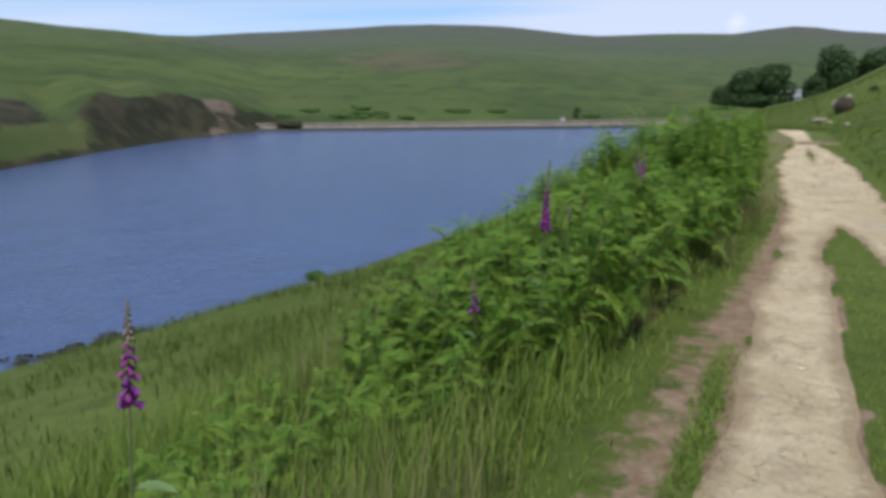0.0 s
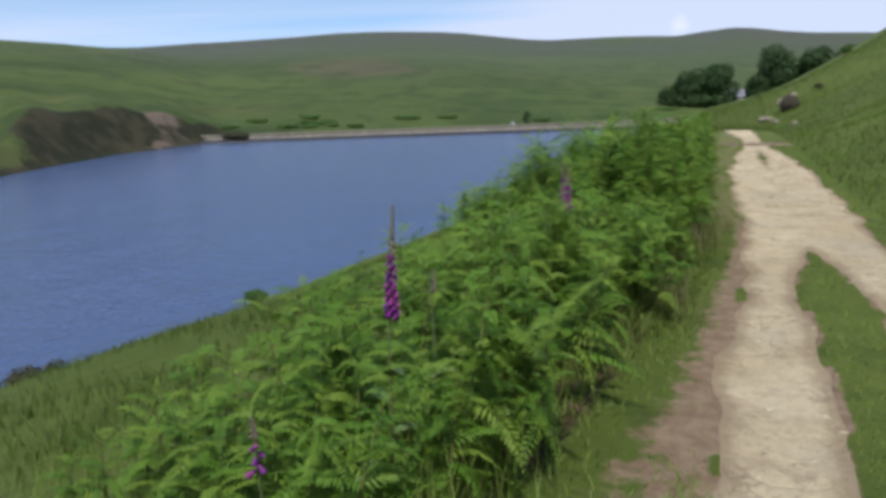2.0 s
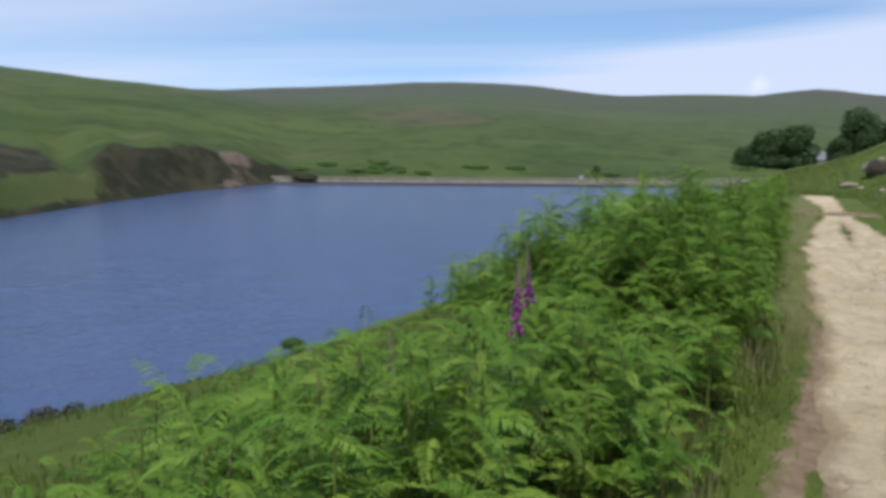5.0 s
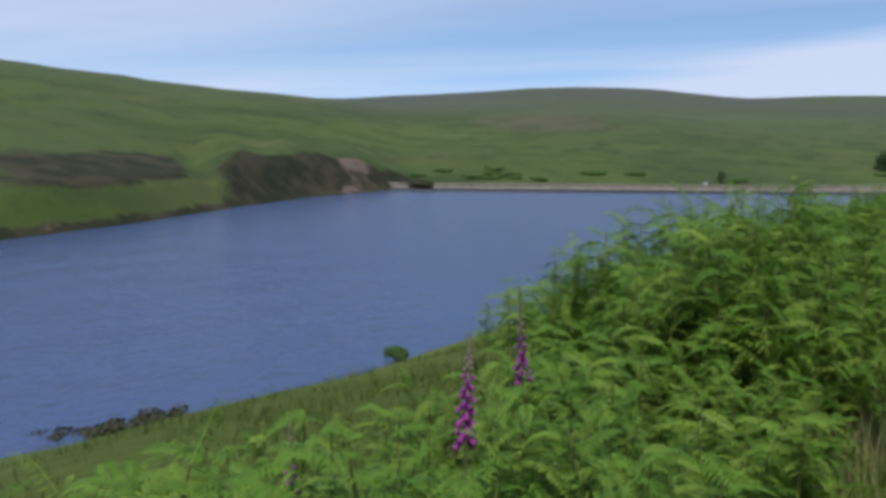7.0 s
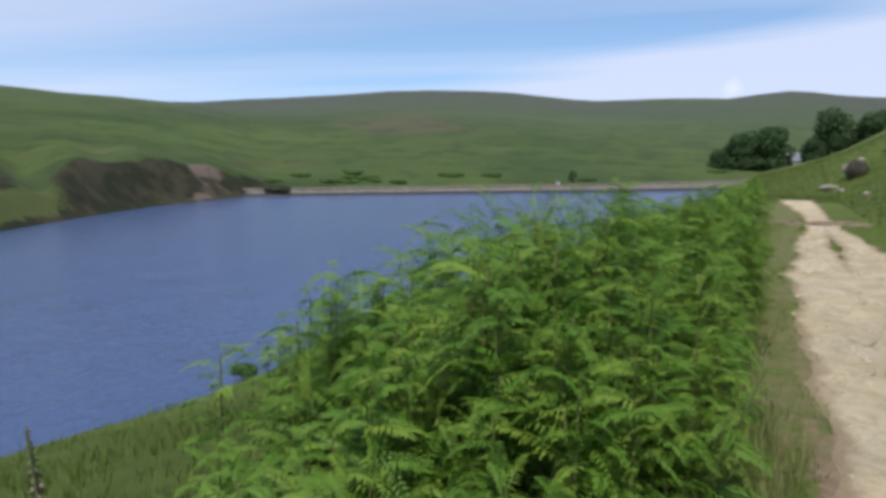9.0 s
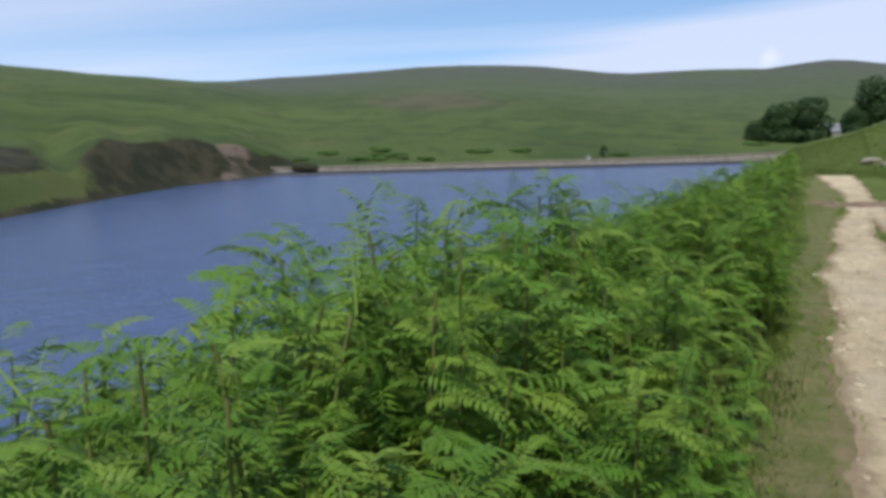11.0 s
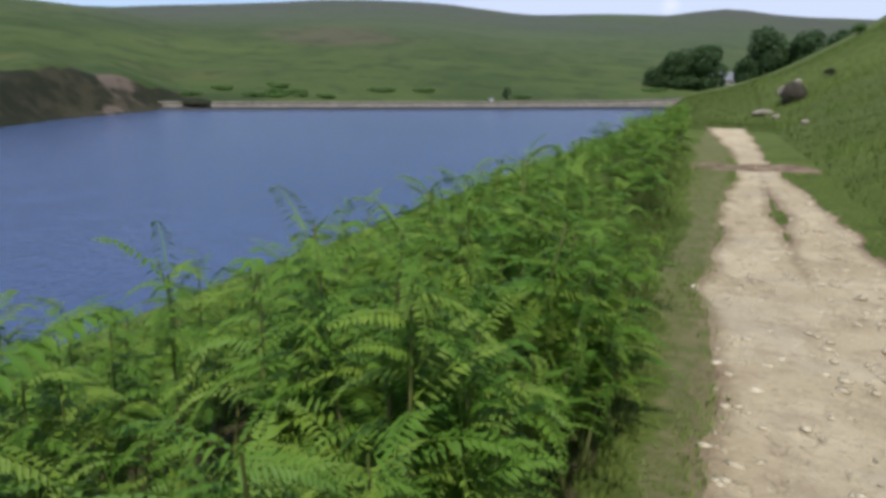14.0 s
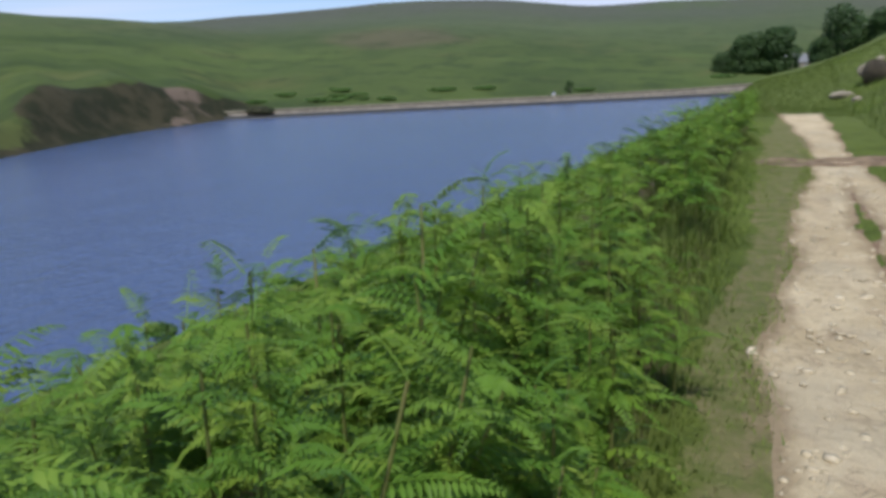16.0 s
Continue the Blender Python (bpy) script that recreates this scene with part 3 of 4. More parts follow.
rf = random.Random(11)
FRONDS = [mesh_np("frond", *frond(rf, rf.uniform(0.25, 0.34), 16, rf.uniform(0.18, 0.24), rf.uniform(0.15, 0.60), rf.uniform(0.40, 0.95)), FERN) for _ in range(12)]
TIPS = [mesh_np("frond_tip", *frond(rf, rf.uniform(0.26, 0.34), 13, 0.26, rf.uniform(1.0, 1.4), rf.uniform(0.7, 1.0)), FERN) for _ in range(3)]
STEMS = [mesh_np("bracken_plant", *stem_mesh(0.88, rf.uniform(0.04, 0.10)), STEM, True) for _ in range(4)]


def bracken(x, y, height, rnd):
    """One bracken plant: a bare stem with fronds that spread from its upper half."""
    s = height / 1.0
    plant = new("bracken_plant", rnd.choice(STEMS))
    plant.matrix_basis = Matrix.Translation((x, y, gz(x, y) - 0.03)) @ Euler((radians(rnd.uniform(-13, 13)), radians(rnd.uniform(-13, 13)), rnd.uniform(0, 6.28))).to_matrix().to_4x4() @ Matrix.Scale(s, 4)
    turn = rnd.uniform(0, 6.28)
    foot = 0.34 if s < 1.1 else 0.48
    pairs = rnd.choice((10, 10, 11, 11)) + (1 if s > 1.2 else 0)
    for k in range(pairs):
        turn += rnd.uniform(-0.7, 0.7)
        for side in (0, math.pi):
            up = foot + (0.88 - foot) * (k + rnd.uniform(-0.1, 0.3)) / pairs
            ob = new("frond", rnd.choice(FRONDS))
            ob.parent = plant
            ob.matrix_basis = Matrix.Translation((0.07 * (up / 0.88) ** 2, 0, up)) @ Euler((radians(rnd.uniform(-24, 24)), radians(rnd.uniform(-30, 20)), turn + side + rnd.uniform(-0.25, 0.25))).to_matrix().to_4x4() @ Matrix.Scale(rnd.uniform(0.8, 1.15) * (1.15 - 0.62 * k / pairs) / max(1, s) ** 0.7, 4)
    ob = new("frond", rnd.choice(TIPS))
    ob.parent = plant
    ob.matrix_basis = Matrix.Translation((0.07, 0, 0.87)) @ Euler((0, radians(rnd.uniform(-10, 20)), turn)).to_matrix().to_4x4() @ Matrix.Scale(0.6, 4)
    return tagged(plant, "green bracken fern with arching fronds on a grassy slope", "fern", "bracken beside the path")


def scatter(rnd, n, x0, x1, y0, y1, keep):
    out = []
    tries = 0
    while len(out) < n and tries < n * 40:
        tries += 1
        x, y = rnd.uniform(x0, x1), rnd.uniform(y0, y1)
        if rnd.random() < keep(x, y):
            out.append((x, y))
    return out


rb = random.Random(5)
for px, py in scatter(rb, 298, -2.1, -0.26, 2.6, 16.0, lambda x, y: float(fern_cover(x, y))):
    bracken(px, py, float(fern_height(px, py)) * rb.uniform(0.78, 1.15), rb)


def bracken_mass():
    """The bracken farther along and down the slope."""
    rnd = random.Random(8)
    kinds, coarse = [], []
    for _ in range(6):
        shape = rnd.uniform(0.26, 0.36), rnd.uniform(0.15, 0.75), rnd.uniform(0.45, 1.05)
        for bag, pairs, breadth in ((kinds, 14, 0.22), (coarse, 9, 0.27)):
            v, f = frond(rnd, shape[0] * 0.98, pairs, breadth, shape[1], shape[2])
            bag.append((np.array(v), np.array(f)))
    spots = scatter(rnd, 500, -4.6, -0.36, 0.5, 18.0, lambda x, y: float(fern_cover(x, y)) * (1 if x < -2.0 or y > 15.5 else 0.7))
    spots += scatter(rnd, 430, -5.5, -0.4, 18.0, 45.0, lambda x, y: float(fern_cover(x, y)))
    V, F, n, SV, SF = [], [], 0, [], []
    for x, y in spots:
        h = float(fern_height(x, y)) * rnd.uniform(0.8, 1.15)
        z0 = gz(x, y)
        stalk = np.array([(x + dx, y + dy, z0 + dz) for dz, r in ((-0.03, 0.008), (h * 0.86, 0.004)) for dx, dy in ((r, 0), (-r * 0.5, r * 0.87), (-r * 0.5, -r * 0.87))])
        SV.append(stalk)
        SF.append(np.array([(0, 1, 4, 3), (1, 2, 5, 4), (2, 0, 3, 5)]) + 6 * len(SF))
        count = 26 if y < 19 else 16
        foot = 0.50 if 10.8 < y < 14.5 else 0.30
        for k in range(count):
            v, f = rnd.choice(kinds if y < 19 else coarse)
            m = Matrix.Translation((x, y, z0 + h * (foot + (0.92 - foot) * k / count))) @ Euler((radians(rnd.uniform(-24, 24)), radians(rnd.uniform(-28, 18)), rnd.uniform(0, 6.28))).to_matrix().to_4x4() @ Matrix.Scale((0.42 + 0.40 * h) * (1.0 if y < 19 else 1.35) * rnd.uniform(0.8, 1.15) * (1.15 - 0.55 * k / count), 4)
            a = np.array(m)
            V.append(v @ a[:3, :3].T + a[:3, 3])
            F.append(f + n)
            n += len(v)
    tagged(new("bracken_stalks", mesh_np("bracken_stalks", np.concatenate(SV), np.concatenate(SF), STEM)), "thin upright bracken stalks below the fronds", "ferns", kind="stuff")
    me = mesh_np("bracken_mass", np.concatenate(V), np.concatenate(F), FERN_FAR)
    return tagged(new("bracken_mass", me), "dense green bracken covering the slope below the path", "ferns", kind="stuff")


bracken_mass()


# ---- grass ----
def blades(name, label, mat, spots, heights, width, bend, seed):
    """Tapered bent blades, one at each spot."""
    r = np.random.RandomState(seed)
    p = np.asarray(spots)
    n = len(p)
    h = np.asarray(heights) * r.uniform(0.55, 1.2, n)
    z = ground_z(p[:, 0], p[:, 1]) - 0.02
    a = r.uniform(0, 2 * math.pi, n)
    b = r.uniform(0.15, 1.0, n) * bend * h
    dx, dy = np.cos(a), np.sin(a)
    w = width * r.uniform(0.6, 1.3, n)
    V = np.empty((n, 5, 3))
    for k, (u, c, s) in enumerate(((0, 0, -1), (0, 0, 1), (0.55, 0.3, -0.8), (0.55, 0.3, 0.8), (0.97, 1.0, 0))):
        V[:, k, 0] = p[:, 0] + dx * b * c - dy * w * s
        V[:, k, 1] = p[:, 1] + dy * b * c + dx * w * s
        V[:, k, 2] = z + h * u
    i = np.arange(n)[:, None] * 5
    F = np.concatenate([i + np.array([[0, 1, 3]]), i + np.array([[0, 3, 2]]), i + np.array([[2, 3, 4]])], 0)
    return tagged(new(name, mesh_np(name, V.reshape(-1, 3), F, mat)), label, "grass", kind="stuff")


def spread(seed, n, x0, x1, y0, y1, keep):
    r = np.random.RandomState(seed)
    x, y = r.uniform(x0, x1, n), r.uniform(y0, y1, n)
    ok = r.uniform(0, 1, n) < keep(x, y)
    return np.stack([x[ok], y[ok]], -1)


def verge_keep(x, y):
    l = table(y, PATH_L)
    return np.where(path_in(x, y) > -0.03, 0, np.where(x < l, np.clip((l - x) / 0.45, 0.05, 1), 0.9)) * (0.5 + 0.5 * (wave(x, y, 3.5, 61) > -0.3)) * (1 - 0.85 * np.exp(-((l - x - 0.34) / 0.17) ** 2) * (1 - sstep(5.5, 7.0, y))) * np.where((y > 12) & (x > -0.5) & (x < l), 0.45, 1)


sp = spread(1, 90000, -1.3, 2.2, 0.5, 26, verge_keep)
blades("verge_grass", "short trodden green grass along the path edges", GRASS, sp, 0.05 + 0.08 * sstep(0.15, 0.9, table(sp[:, 1], PATH_L) - sp[:, 0]), 0.0034, 1.1, 2)
sp = spread(3, 34000, -4.6, -0.7, -1.6, 7.5, lambda x, y: (0.35 + 0.65 * (wave(x, y, 1.6, 62) > -0.1)) * sstep(0, 1.6, x + 4.6 + 0.5 * wave(x, y, 0.9, 66)) * sstep(0, 0.5, -0.72 - x + 0.1 * wave(x, y, 2.0, 67)) * sstep(0, 1.5, y + 1.6) * sstep(0, 2, 7.5 - y))
blades("long_grass", "long green grass growing on the slope", GRASS, sp, np.full(len(sp), 0.42), 0.0042, 0.6, 4)
sp = spread(5, 9000, -3.2, -0.8, 1.0, 7.5, lambda x, y: 1.0 * (wave(x, y, 1.3, 63) > 0.1))
blades("flowering_grass", "tall straw-coloured flowering grass stalks", DRYGRASS, sp, np.full(len(sp), 0.58), 0.0022, 0.35, 6)


def edge_of(x, y):
    """Where the long grass below the bracken gives way to the trodden verge."""
    return table(y, ((6, -0.42), (7.5, -0.14), (9, 0.06), (11.5, 0.08), (13, -0.02), (15, -0.12), (19, -0.22), (24, -0.26), (30, -0.42))) + 0.09 * wave(x, y, 2.1, 84) + 0.05 * wave(x, y, 6.0, 85)


sp = spread(7, 52000, -1.6, 0.2, 6.0, 30, lambda x, y: (0.4 + 0.6 * (wave(x, y, 2.0, 64) > 0)) * sstep(-0.02, 0.16, edge_of(x, y) - x) * (path_in(x, y) < -0.01))
blades("fern_edge_grass", "green grass at the foot of the bracken", SLOPEGRASS, sp, 0.05 + 0.19 * sstep(0.05, 0.50, edge_of(sp[:, 0], sp[:, 1]) - sp[:, 0]), 0.0042, 0.8, 8)
sp = spread(15, 5200, -1.2, 0.1, 6.5, 14, lambda x, y: sstep(0, 0.2, edge_of(x, y) - x) * (wave(x, y, 2.6, 68) > 0.1))
blades("flowering_grass", "pale flowering grass stalks at the foot of the bracken", DRYGRASS, sp, np.full(len(sp), 0.36), 0.002, 0.8, 16)
sp = spread(17, 60000, -0.3, 0.6, 12.0, 30, lambda x, y: np.exp(-((path_in(x, y) + 0.05) / 0.07) ** 2) * np.clip(0.35 + 0.7 * wave(x, y, 1.8, 69), 0.0, 0.8))
blades("path_edge_grass", "short green tufts along the edge of the sandy path", GRASS, sp, np.full(len(sp), 0.055), 0.0036, 1.0, 18)
sp = spread(19, 26000, -0.45, 0.0, 0.4, 5.0, lambda x, y: np.exp(-((table(y, PATH_L) - x - 0.10) / 0.06) ** 2) * np.clip(0.5 + 0.8 * wave(x, y, 2.2, 70), 0, 0.9) * (path_in(x, y) < 0.02))
blades("path_edge_grass", "short green tufts between the sandy path and worn earth", GRASS, sp, np.full(len(sp), 0.05), 0.0034, 1.0, 20)
sp = spread(9, 80000, -18, -2.0, -5.0, 36, lambda x, y: np.clip(1.1 + x / 14, 0.05, 1) * np.clip(0.55 + 0.9 * wave(x, y, 1.7, 65), 0.08, 1) * sstep(0, 3, -2.0 - x) * sstep(0, 4, y + 5) * sstep(0, 6, 36 - y))
blades("slope_grass", "rough green grass on the slope above the water", SLOPEGRASS, sp, np.full(len(sp), 0.22), 0.008, 0.9, 10)
sp = spread(11, 60000, 1.7, 14, 9, 62, lambda x, y: (path_in(x, y) < -0.1) * np.clip(1.3 - (x - 1.7) / 12, 0.2, 1))
sp = np.concatenate([sp, spread(12, 14000, -2.4, 1.9, 38, 58, lambda x, y: (path_in(x, y) < -0.1) * 1.0)])
blades("bank_grass", "rough green grass on the bank above the path", SLOPEGRASS, sp, np.full(len(sp), 0.13), 0.007, 1.1, 12)


# ---- small builders ----
def part(name, me, parent=None, m=None, label=""):
    ob = new(name, me)
    if parent is not None:
        ob.parent = parent
    if m is not None:
        ob.matrix_basis = m
    if label:
        tagged(ob, label)
    return ob


def to_mesh(name, bm, mat, smooth=False):
    me = bpy.data.meshes.new(name)
    bmesh.ops.recalc_face_normals(bm, faces=bm.faces)
    bm.to_mesh(me)
    bm.free()
    if smooth:
        me.polygons.foreach_set("use_smooth", [True] * len(me.polygons))
    me.materials.append(mat)
    return me


def box_bm(sx, sy, sz, bevel=0.0, z0=0.0):
    bm = bmesh.new()
    bmesh.ops.create_cube(bm, size=1)
    for v in bm.verts:
        v.co = Vector((v.co.x * sx, v.co.y * sy, (v.co.z + 0.5) * sz + z0))
    if bevel:
        bmesh.ops.bevel(bm, geom=bm.edges[:], offset=bevel, segments=2, affect="EDGES")
    return bm


def tube(points, radii, sides=7):
    """Rings of vertices along a line, closed at both ends."""
    v, f = [], []
    for k, (p, r) in enumerate(zip(points, radii)):
        d = (points[min(k + 1, len(points) - 1)] - points[max(k - 1, 0)]).normalized()
        a = d.orthogonal().normalized()
        b = d.cross(a)
        for j in range(sides):
            t = 2 * math.pi * j / sides
            v.append(p + (a * math.cos(t) + b * math.sin(t)) * r)
    for k in range(len(points) - 1):
        for j in range(sides):
            f.append((k * sides + j, k * sides + (j + 1) % sides, (k + 1) * sides + (j + 1) % sides, (k + 1) * sides + j))
    return v, f


def boulder_mesh(name, size, mat, seed, rough=0.22, sub=3):
    bm = bmesh.new()
    bmesh.ops.create_icosphere(bm, subdivisions=sub, radius=1)
    o = Vector((seed * 3.1, seed * 1.7, seed))
    for v in bm.verts:
        n = v.co.normalized()
        k = 1 + rough * noise.noise(n * 1.3 + o) + rough * 0.5 * noise.noise(n * 3.1 + o) + rough * 0.2 * noise.noise(n * 8 + o)
        v.co = Vector((n.x * size[0], n.y * size[1], n.z * size[2])) * k
    return to_mesh(name, bm, mat, True)


# ---- foxgloves ----
def bell_mesh():
    bm = bmesh.new()
    rings = ((0.0, 0.003), (0.012, 0.0075), (0.030, 0.0095), (0.041, 0.0115), (0.046, 0.0155))
    prev = None
    for d, r in rings:
        ring = [bm.verts.new((d, r * math.cos(k * math.pi / 3.5), r * math.sin(k * math.pi / 3.5) - (0.003 if d > 0.045 and k in (4, 5) else 0))) for k in range(7)]
        if prev:
            for k in range(7):
                bm.faces.new((prev[k], prev[(k + 1) % 7], ring[(k + 1) % 7], ring[k]))
        prev = ring
    return to_mesh("bell", bm, BELL, True)


def fox_leaf_mesh():
    bm = bmesh.new()
    rows = []
    for k in range(7):
        u = k / 6
        w = 0.045 * math.sin(math.pi * min(1, u * 0.9 + 0.08)) ** 0.8
        rows.append([bm.verts.new((0.24 * u, s * w, 0.10 * u - 0.16 * u * u + abs(s) * 0.012)) for s in (-1, 0, 1)])
    for a, b in zip(rows, rows[1:]):
        for j in (0, 1):
            bm.faces.new((a[j], a[j + 1], b[j + 1], b[j]))
    return to_mesh("leaf", bm, FOXLEAF, True)


BELL_ME, FOXLEAF_ME = bell_mesh(), fox_leaf_mesh()


def foxglove(x, y, top, spike, bells, seed, label, lean=0.03, full=0.62):
    """top: height of the tip in the world; spike: length of the part that flowers."""
    rnd = random.Random(seed)
    z0 = gz(x, y) - 0.03
    h = top - z0
    pts = [Vector((lean * (k / 8) ** 2 * h, 0.012 * math.sin(k), h * k / 8)) for k in range(9)]
    root = new("foxglove", mesh_np("foxglove", *tube(pts, [0.0075 * (1 - 0.75 * k / 8) for k in range(9)], 6), FOXSTEM, True))
    root.matrix_basis = pose(x, y, z0, 0, 0, rnd.uniform(0, 360))

    def along(zz):
        u = max(0, min(1, zz / h))
        return Vector((lean * u * u * h, 0, zz))

    low = h - spike
    for k in range(bells):
        u = (k + rnd.uniform(-0.2, 0.2)) / bells
        zz = low + spike * full * u
        s = 0.86 - 0.42 * max(0, u)
        a = k * 2.4 + rnd.uniform(-0.3, 0.3)
        part("bell", BELL_ME, root, Matrix.Translation(along(zz)) @ Euler((0, radians(rnd.uniform(28, 52)), a)).to_matrix().to_4x4() @ Matrix.Scale(s, 4))
    V, F = [], []
    core = tube([along(low + spike * (full - 0.05 + (1.07 - full) * j / 5)) for j in range(6)], [0.006 - 0.0009 * j for j in range(6)], 5)
    V, F = list(core[0]), [t for q in core[1] for t in ((q[0], q[1], q[2]), (q[0], q[2], q[3]))]
    for k in range(26):
        u = k / 26
        c = along(low + spike * (full + (1 - full) * u))
        a = k * 2.4
        r = 0.008 * (1 - 0.7 * u)
        d = Vector((math.cos(a), math.sin(a), -0.1))
        n = len(V)
        side = d.cross(Vector((0, 0, 1))).normalized() * r * 0.6
        V.extend((c, c + d * r * 1.6 + side, c + d * r * 1.6 - side, c + d * r * 2.6 - Vector((0, 0, r)), c + d * r * 1.4 + Vector((0, 0, r)), c + d * r * 1.4 - Vector((0, 0, r * 1.2))))
        F.extend(((n, n + 1, n + 4), (n, n + 4, n + 2), (n, n + 5, n + 1), (n, n + 2, n + 5), (n + 3, n + 4, n + 1), (n + 3, n + 2, n + 4), (n + 3, n + 1, n + 5), (n + 3, n + 5, n + 2)))
    part("bud_tip", mesh_np("bud_tip", V, F, BUD), root, None, "closed pale green buds at the tip")
    for k in range(6):
        part("leaf", FOXLEAF_ME, root, Matrix.Translation(along(low * (0.08 + 0.13 * k))) @ Euler((0, radians(-rnd.uniform(10, 40)), k * 2.4)).to_matrix().to_4x4() @ Matrix.Scale(1.25 - 0.14 * k, 4))
    return tagged(root, label, "flower", "foxgloves on the slope")


PURPLE = "tall purple foxglove in flower among the grass and bracken"
PINK = "tall pink foxglove in flower among the bracken"
FADED = "thin pale foxglove nearly out of flower"
foxglove(-1.57, 1.47, 0.99, 0.28, 18, 1, PURPLE)
foxglove(-1.25, 4.44, 1.14, 0.40, 40, 2, PURPLE, 0.02, 0.58)
foxglove(-1.15, 4.62, 0.86, 0.22, 0, 3, FADED)
foxglove(-1.43, 3.83, 0.55, 0.18, 7, 10, PURPLE)
foxglove(-1.15, 7.40, 1.02, 0.30, 28, 4, PINK, 0.03, 0.66)
foxglove(-1.28, 8.09, 1.04, 0.32, 18, 5, PINK, 0.05, 0.5)
foxglove(-1.68, 7.30, 0.70, 0.30, 12, 6, PURPLE)
foxglove(-3.42, 7.00, -0.33, 0.30, 14, 8, PINK)
foxglove(-0.95, 29.6, 0.72, 0.42, 20, 9, PURPLE)


# ---- young fern stalks that stand above the rest ----
def tall_fern(x, y, top, rnd):
    z0 = gz(x, y) - 0.03
    h = top - z0
    s = h / 1.28
    plant = new("young_bracken", rnd.choice(STEMS))
    plant.matrix_basis = Matrix.Translation((x, y, z0)) @ Euler((radians(rnd.uniform(-5, 5)), radians(rnd.uniform(-5, 5)), rnd.uniform(0, 6.28))).to_matrix().to_4x4() @ Matrix.Diagonal((s * 1.05, s * 1.05, s * 1.2, 1))
    turn = rnd.uniform(0, 6.28)
    for k in range(5):
        up = 0.58 + 0.068 * k
        turn += rnd.uniform(-0.5, 0.5)
        for side in (0, math.pi):
            part("frond", rnd.choice(FRONDS), plant, Matrix.Translation((0.05, 0, up)) @ Euler((radians(rnd.uniform(-25, 25)), radians(rnd.uniform(-28, 12)), turn + side)).to_matrix().to_4x4() @ Matrix.Scale(rnd.uniform(0.95, 1.2) * (1 - 0.10 * k), 4))
    part("frond_tip", rnd.choice(TIPS), plant, Matrix.Translation((0.07, 0, 0.86)) @ Euler((0, radians(rnd.uniform(-15, 15)), rnd.uniform(0, 6))).to_matrix().to_4x4() @ Matrix.Scale(0.8, 4))
    return tagged(plant, "young bracken stalk with half-open fronds above the others", "fern", "tall bracken stalks")


rt = random.Random(21)
for fx, fy, ft in ((-0.92, 12.16, 1.42), (-0.92, 11.84, 1.40), (-1.45, 11.65, 1.38), (-1.75, 11.9, 1.2), (-2.1, 12.4, 1.1), (-1.65, 15.1, 0.95), (-1.15, 15.2, 1.02), (-1.9, 13.2, 1.0), (-2.4, 13.6, 0.95), (-1.3, 10.2, 1.36), (-1.9, 10.4, 1.0), (-1.5, 14.2, 1.1), (-2.6, 11.4, 0.85), (-1.0, 17.2, 1.05), (-1.7, 18.0, 0.8), (-1.35, 5.6, 1.02), (-1.7, 6.1, 0.8), (-1.1, 10.9, 1.38), (-2.15, 11.75, 1.24), (-1.98, 12.05, 1.3), (-2.35, 12.5, 1.2), (-1.72, 12.45, 1.34), (-1.6, 12.9, 1.32), (-2.0, 12.9, 1.2), (-1.75, 11.5, 1.28), (-1.5, 12.2, 1.36), (-2.6, 12.2, 1.12), (-1.0, 12.6, 1.34), (-2.2, 12.2, 1.22), (-1.85, 12.7, 1.3), (-1.65, 12.15, 1.32), (-2.45, 11.9, 1.15), (-1.72, 14.25, 1.08), (-1.52, 14.6, 1.12), (-1.95, 14.3, 1.02), (-1.38, 14.35, 1.12), (-2.15, 14.75, 0.95)):
    tall_fern(fx, fy, ft, rt)


def dead_bracken():
    rnd = random.Random(31)
    v0, f0 = frond(rnd, 0.45, 11, 0.24, 0.1, 0.5)
    v0, f0 = np.array(v0), np.array(f0)
    V, F, n = [], [], 0
    for x, y in scatter(rnd, 260, -2.4, -0.75, 3.0, 20.0, lambda x, y: float(fern_cover(x, y))) + [(rnd.uniform(-2.0, -0.75), rnd.uniform(10.9, 15.0)) for _ in range(190)]:
        m = Matrix.Translation((x, y, gz(x, y) + rnd.uniform(0.02, 0.16))) @ Euler((radians(rnd.uniform(-40, 40)), radians(rnd.uniform(-5, 50)), rnd.uniform(0, 6.28))).to_matrix().to_4x4() @ Matrix.Scale(rnd.uniform(0.6, 1.1), 4)
        a = np.array(m)
        V.append(v0 @ a[:3, :3].T + a[:3, 3])
        F.append(f0 + n)
        n += len(v0)
    return tagged(new("dead_bracken", mesh_np("dead_bracken", np.concatenate(V), np.concatenate(F), DEADFERN)), "brown dead bracken lying under the green ferns", "ferns", kind="stuff")


dead_bracken()


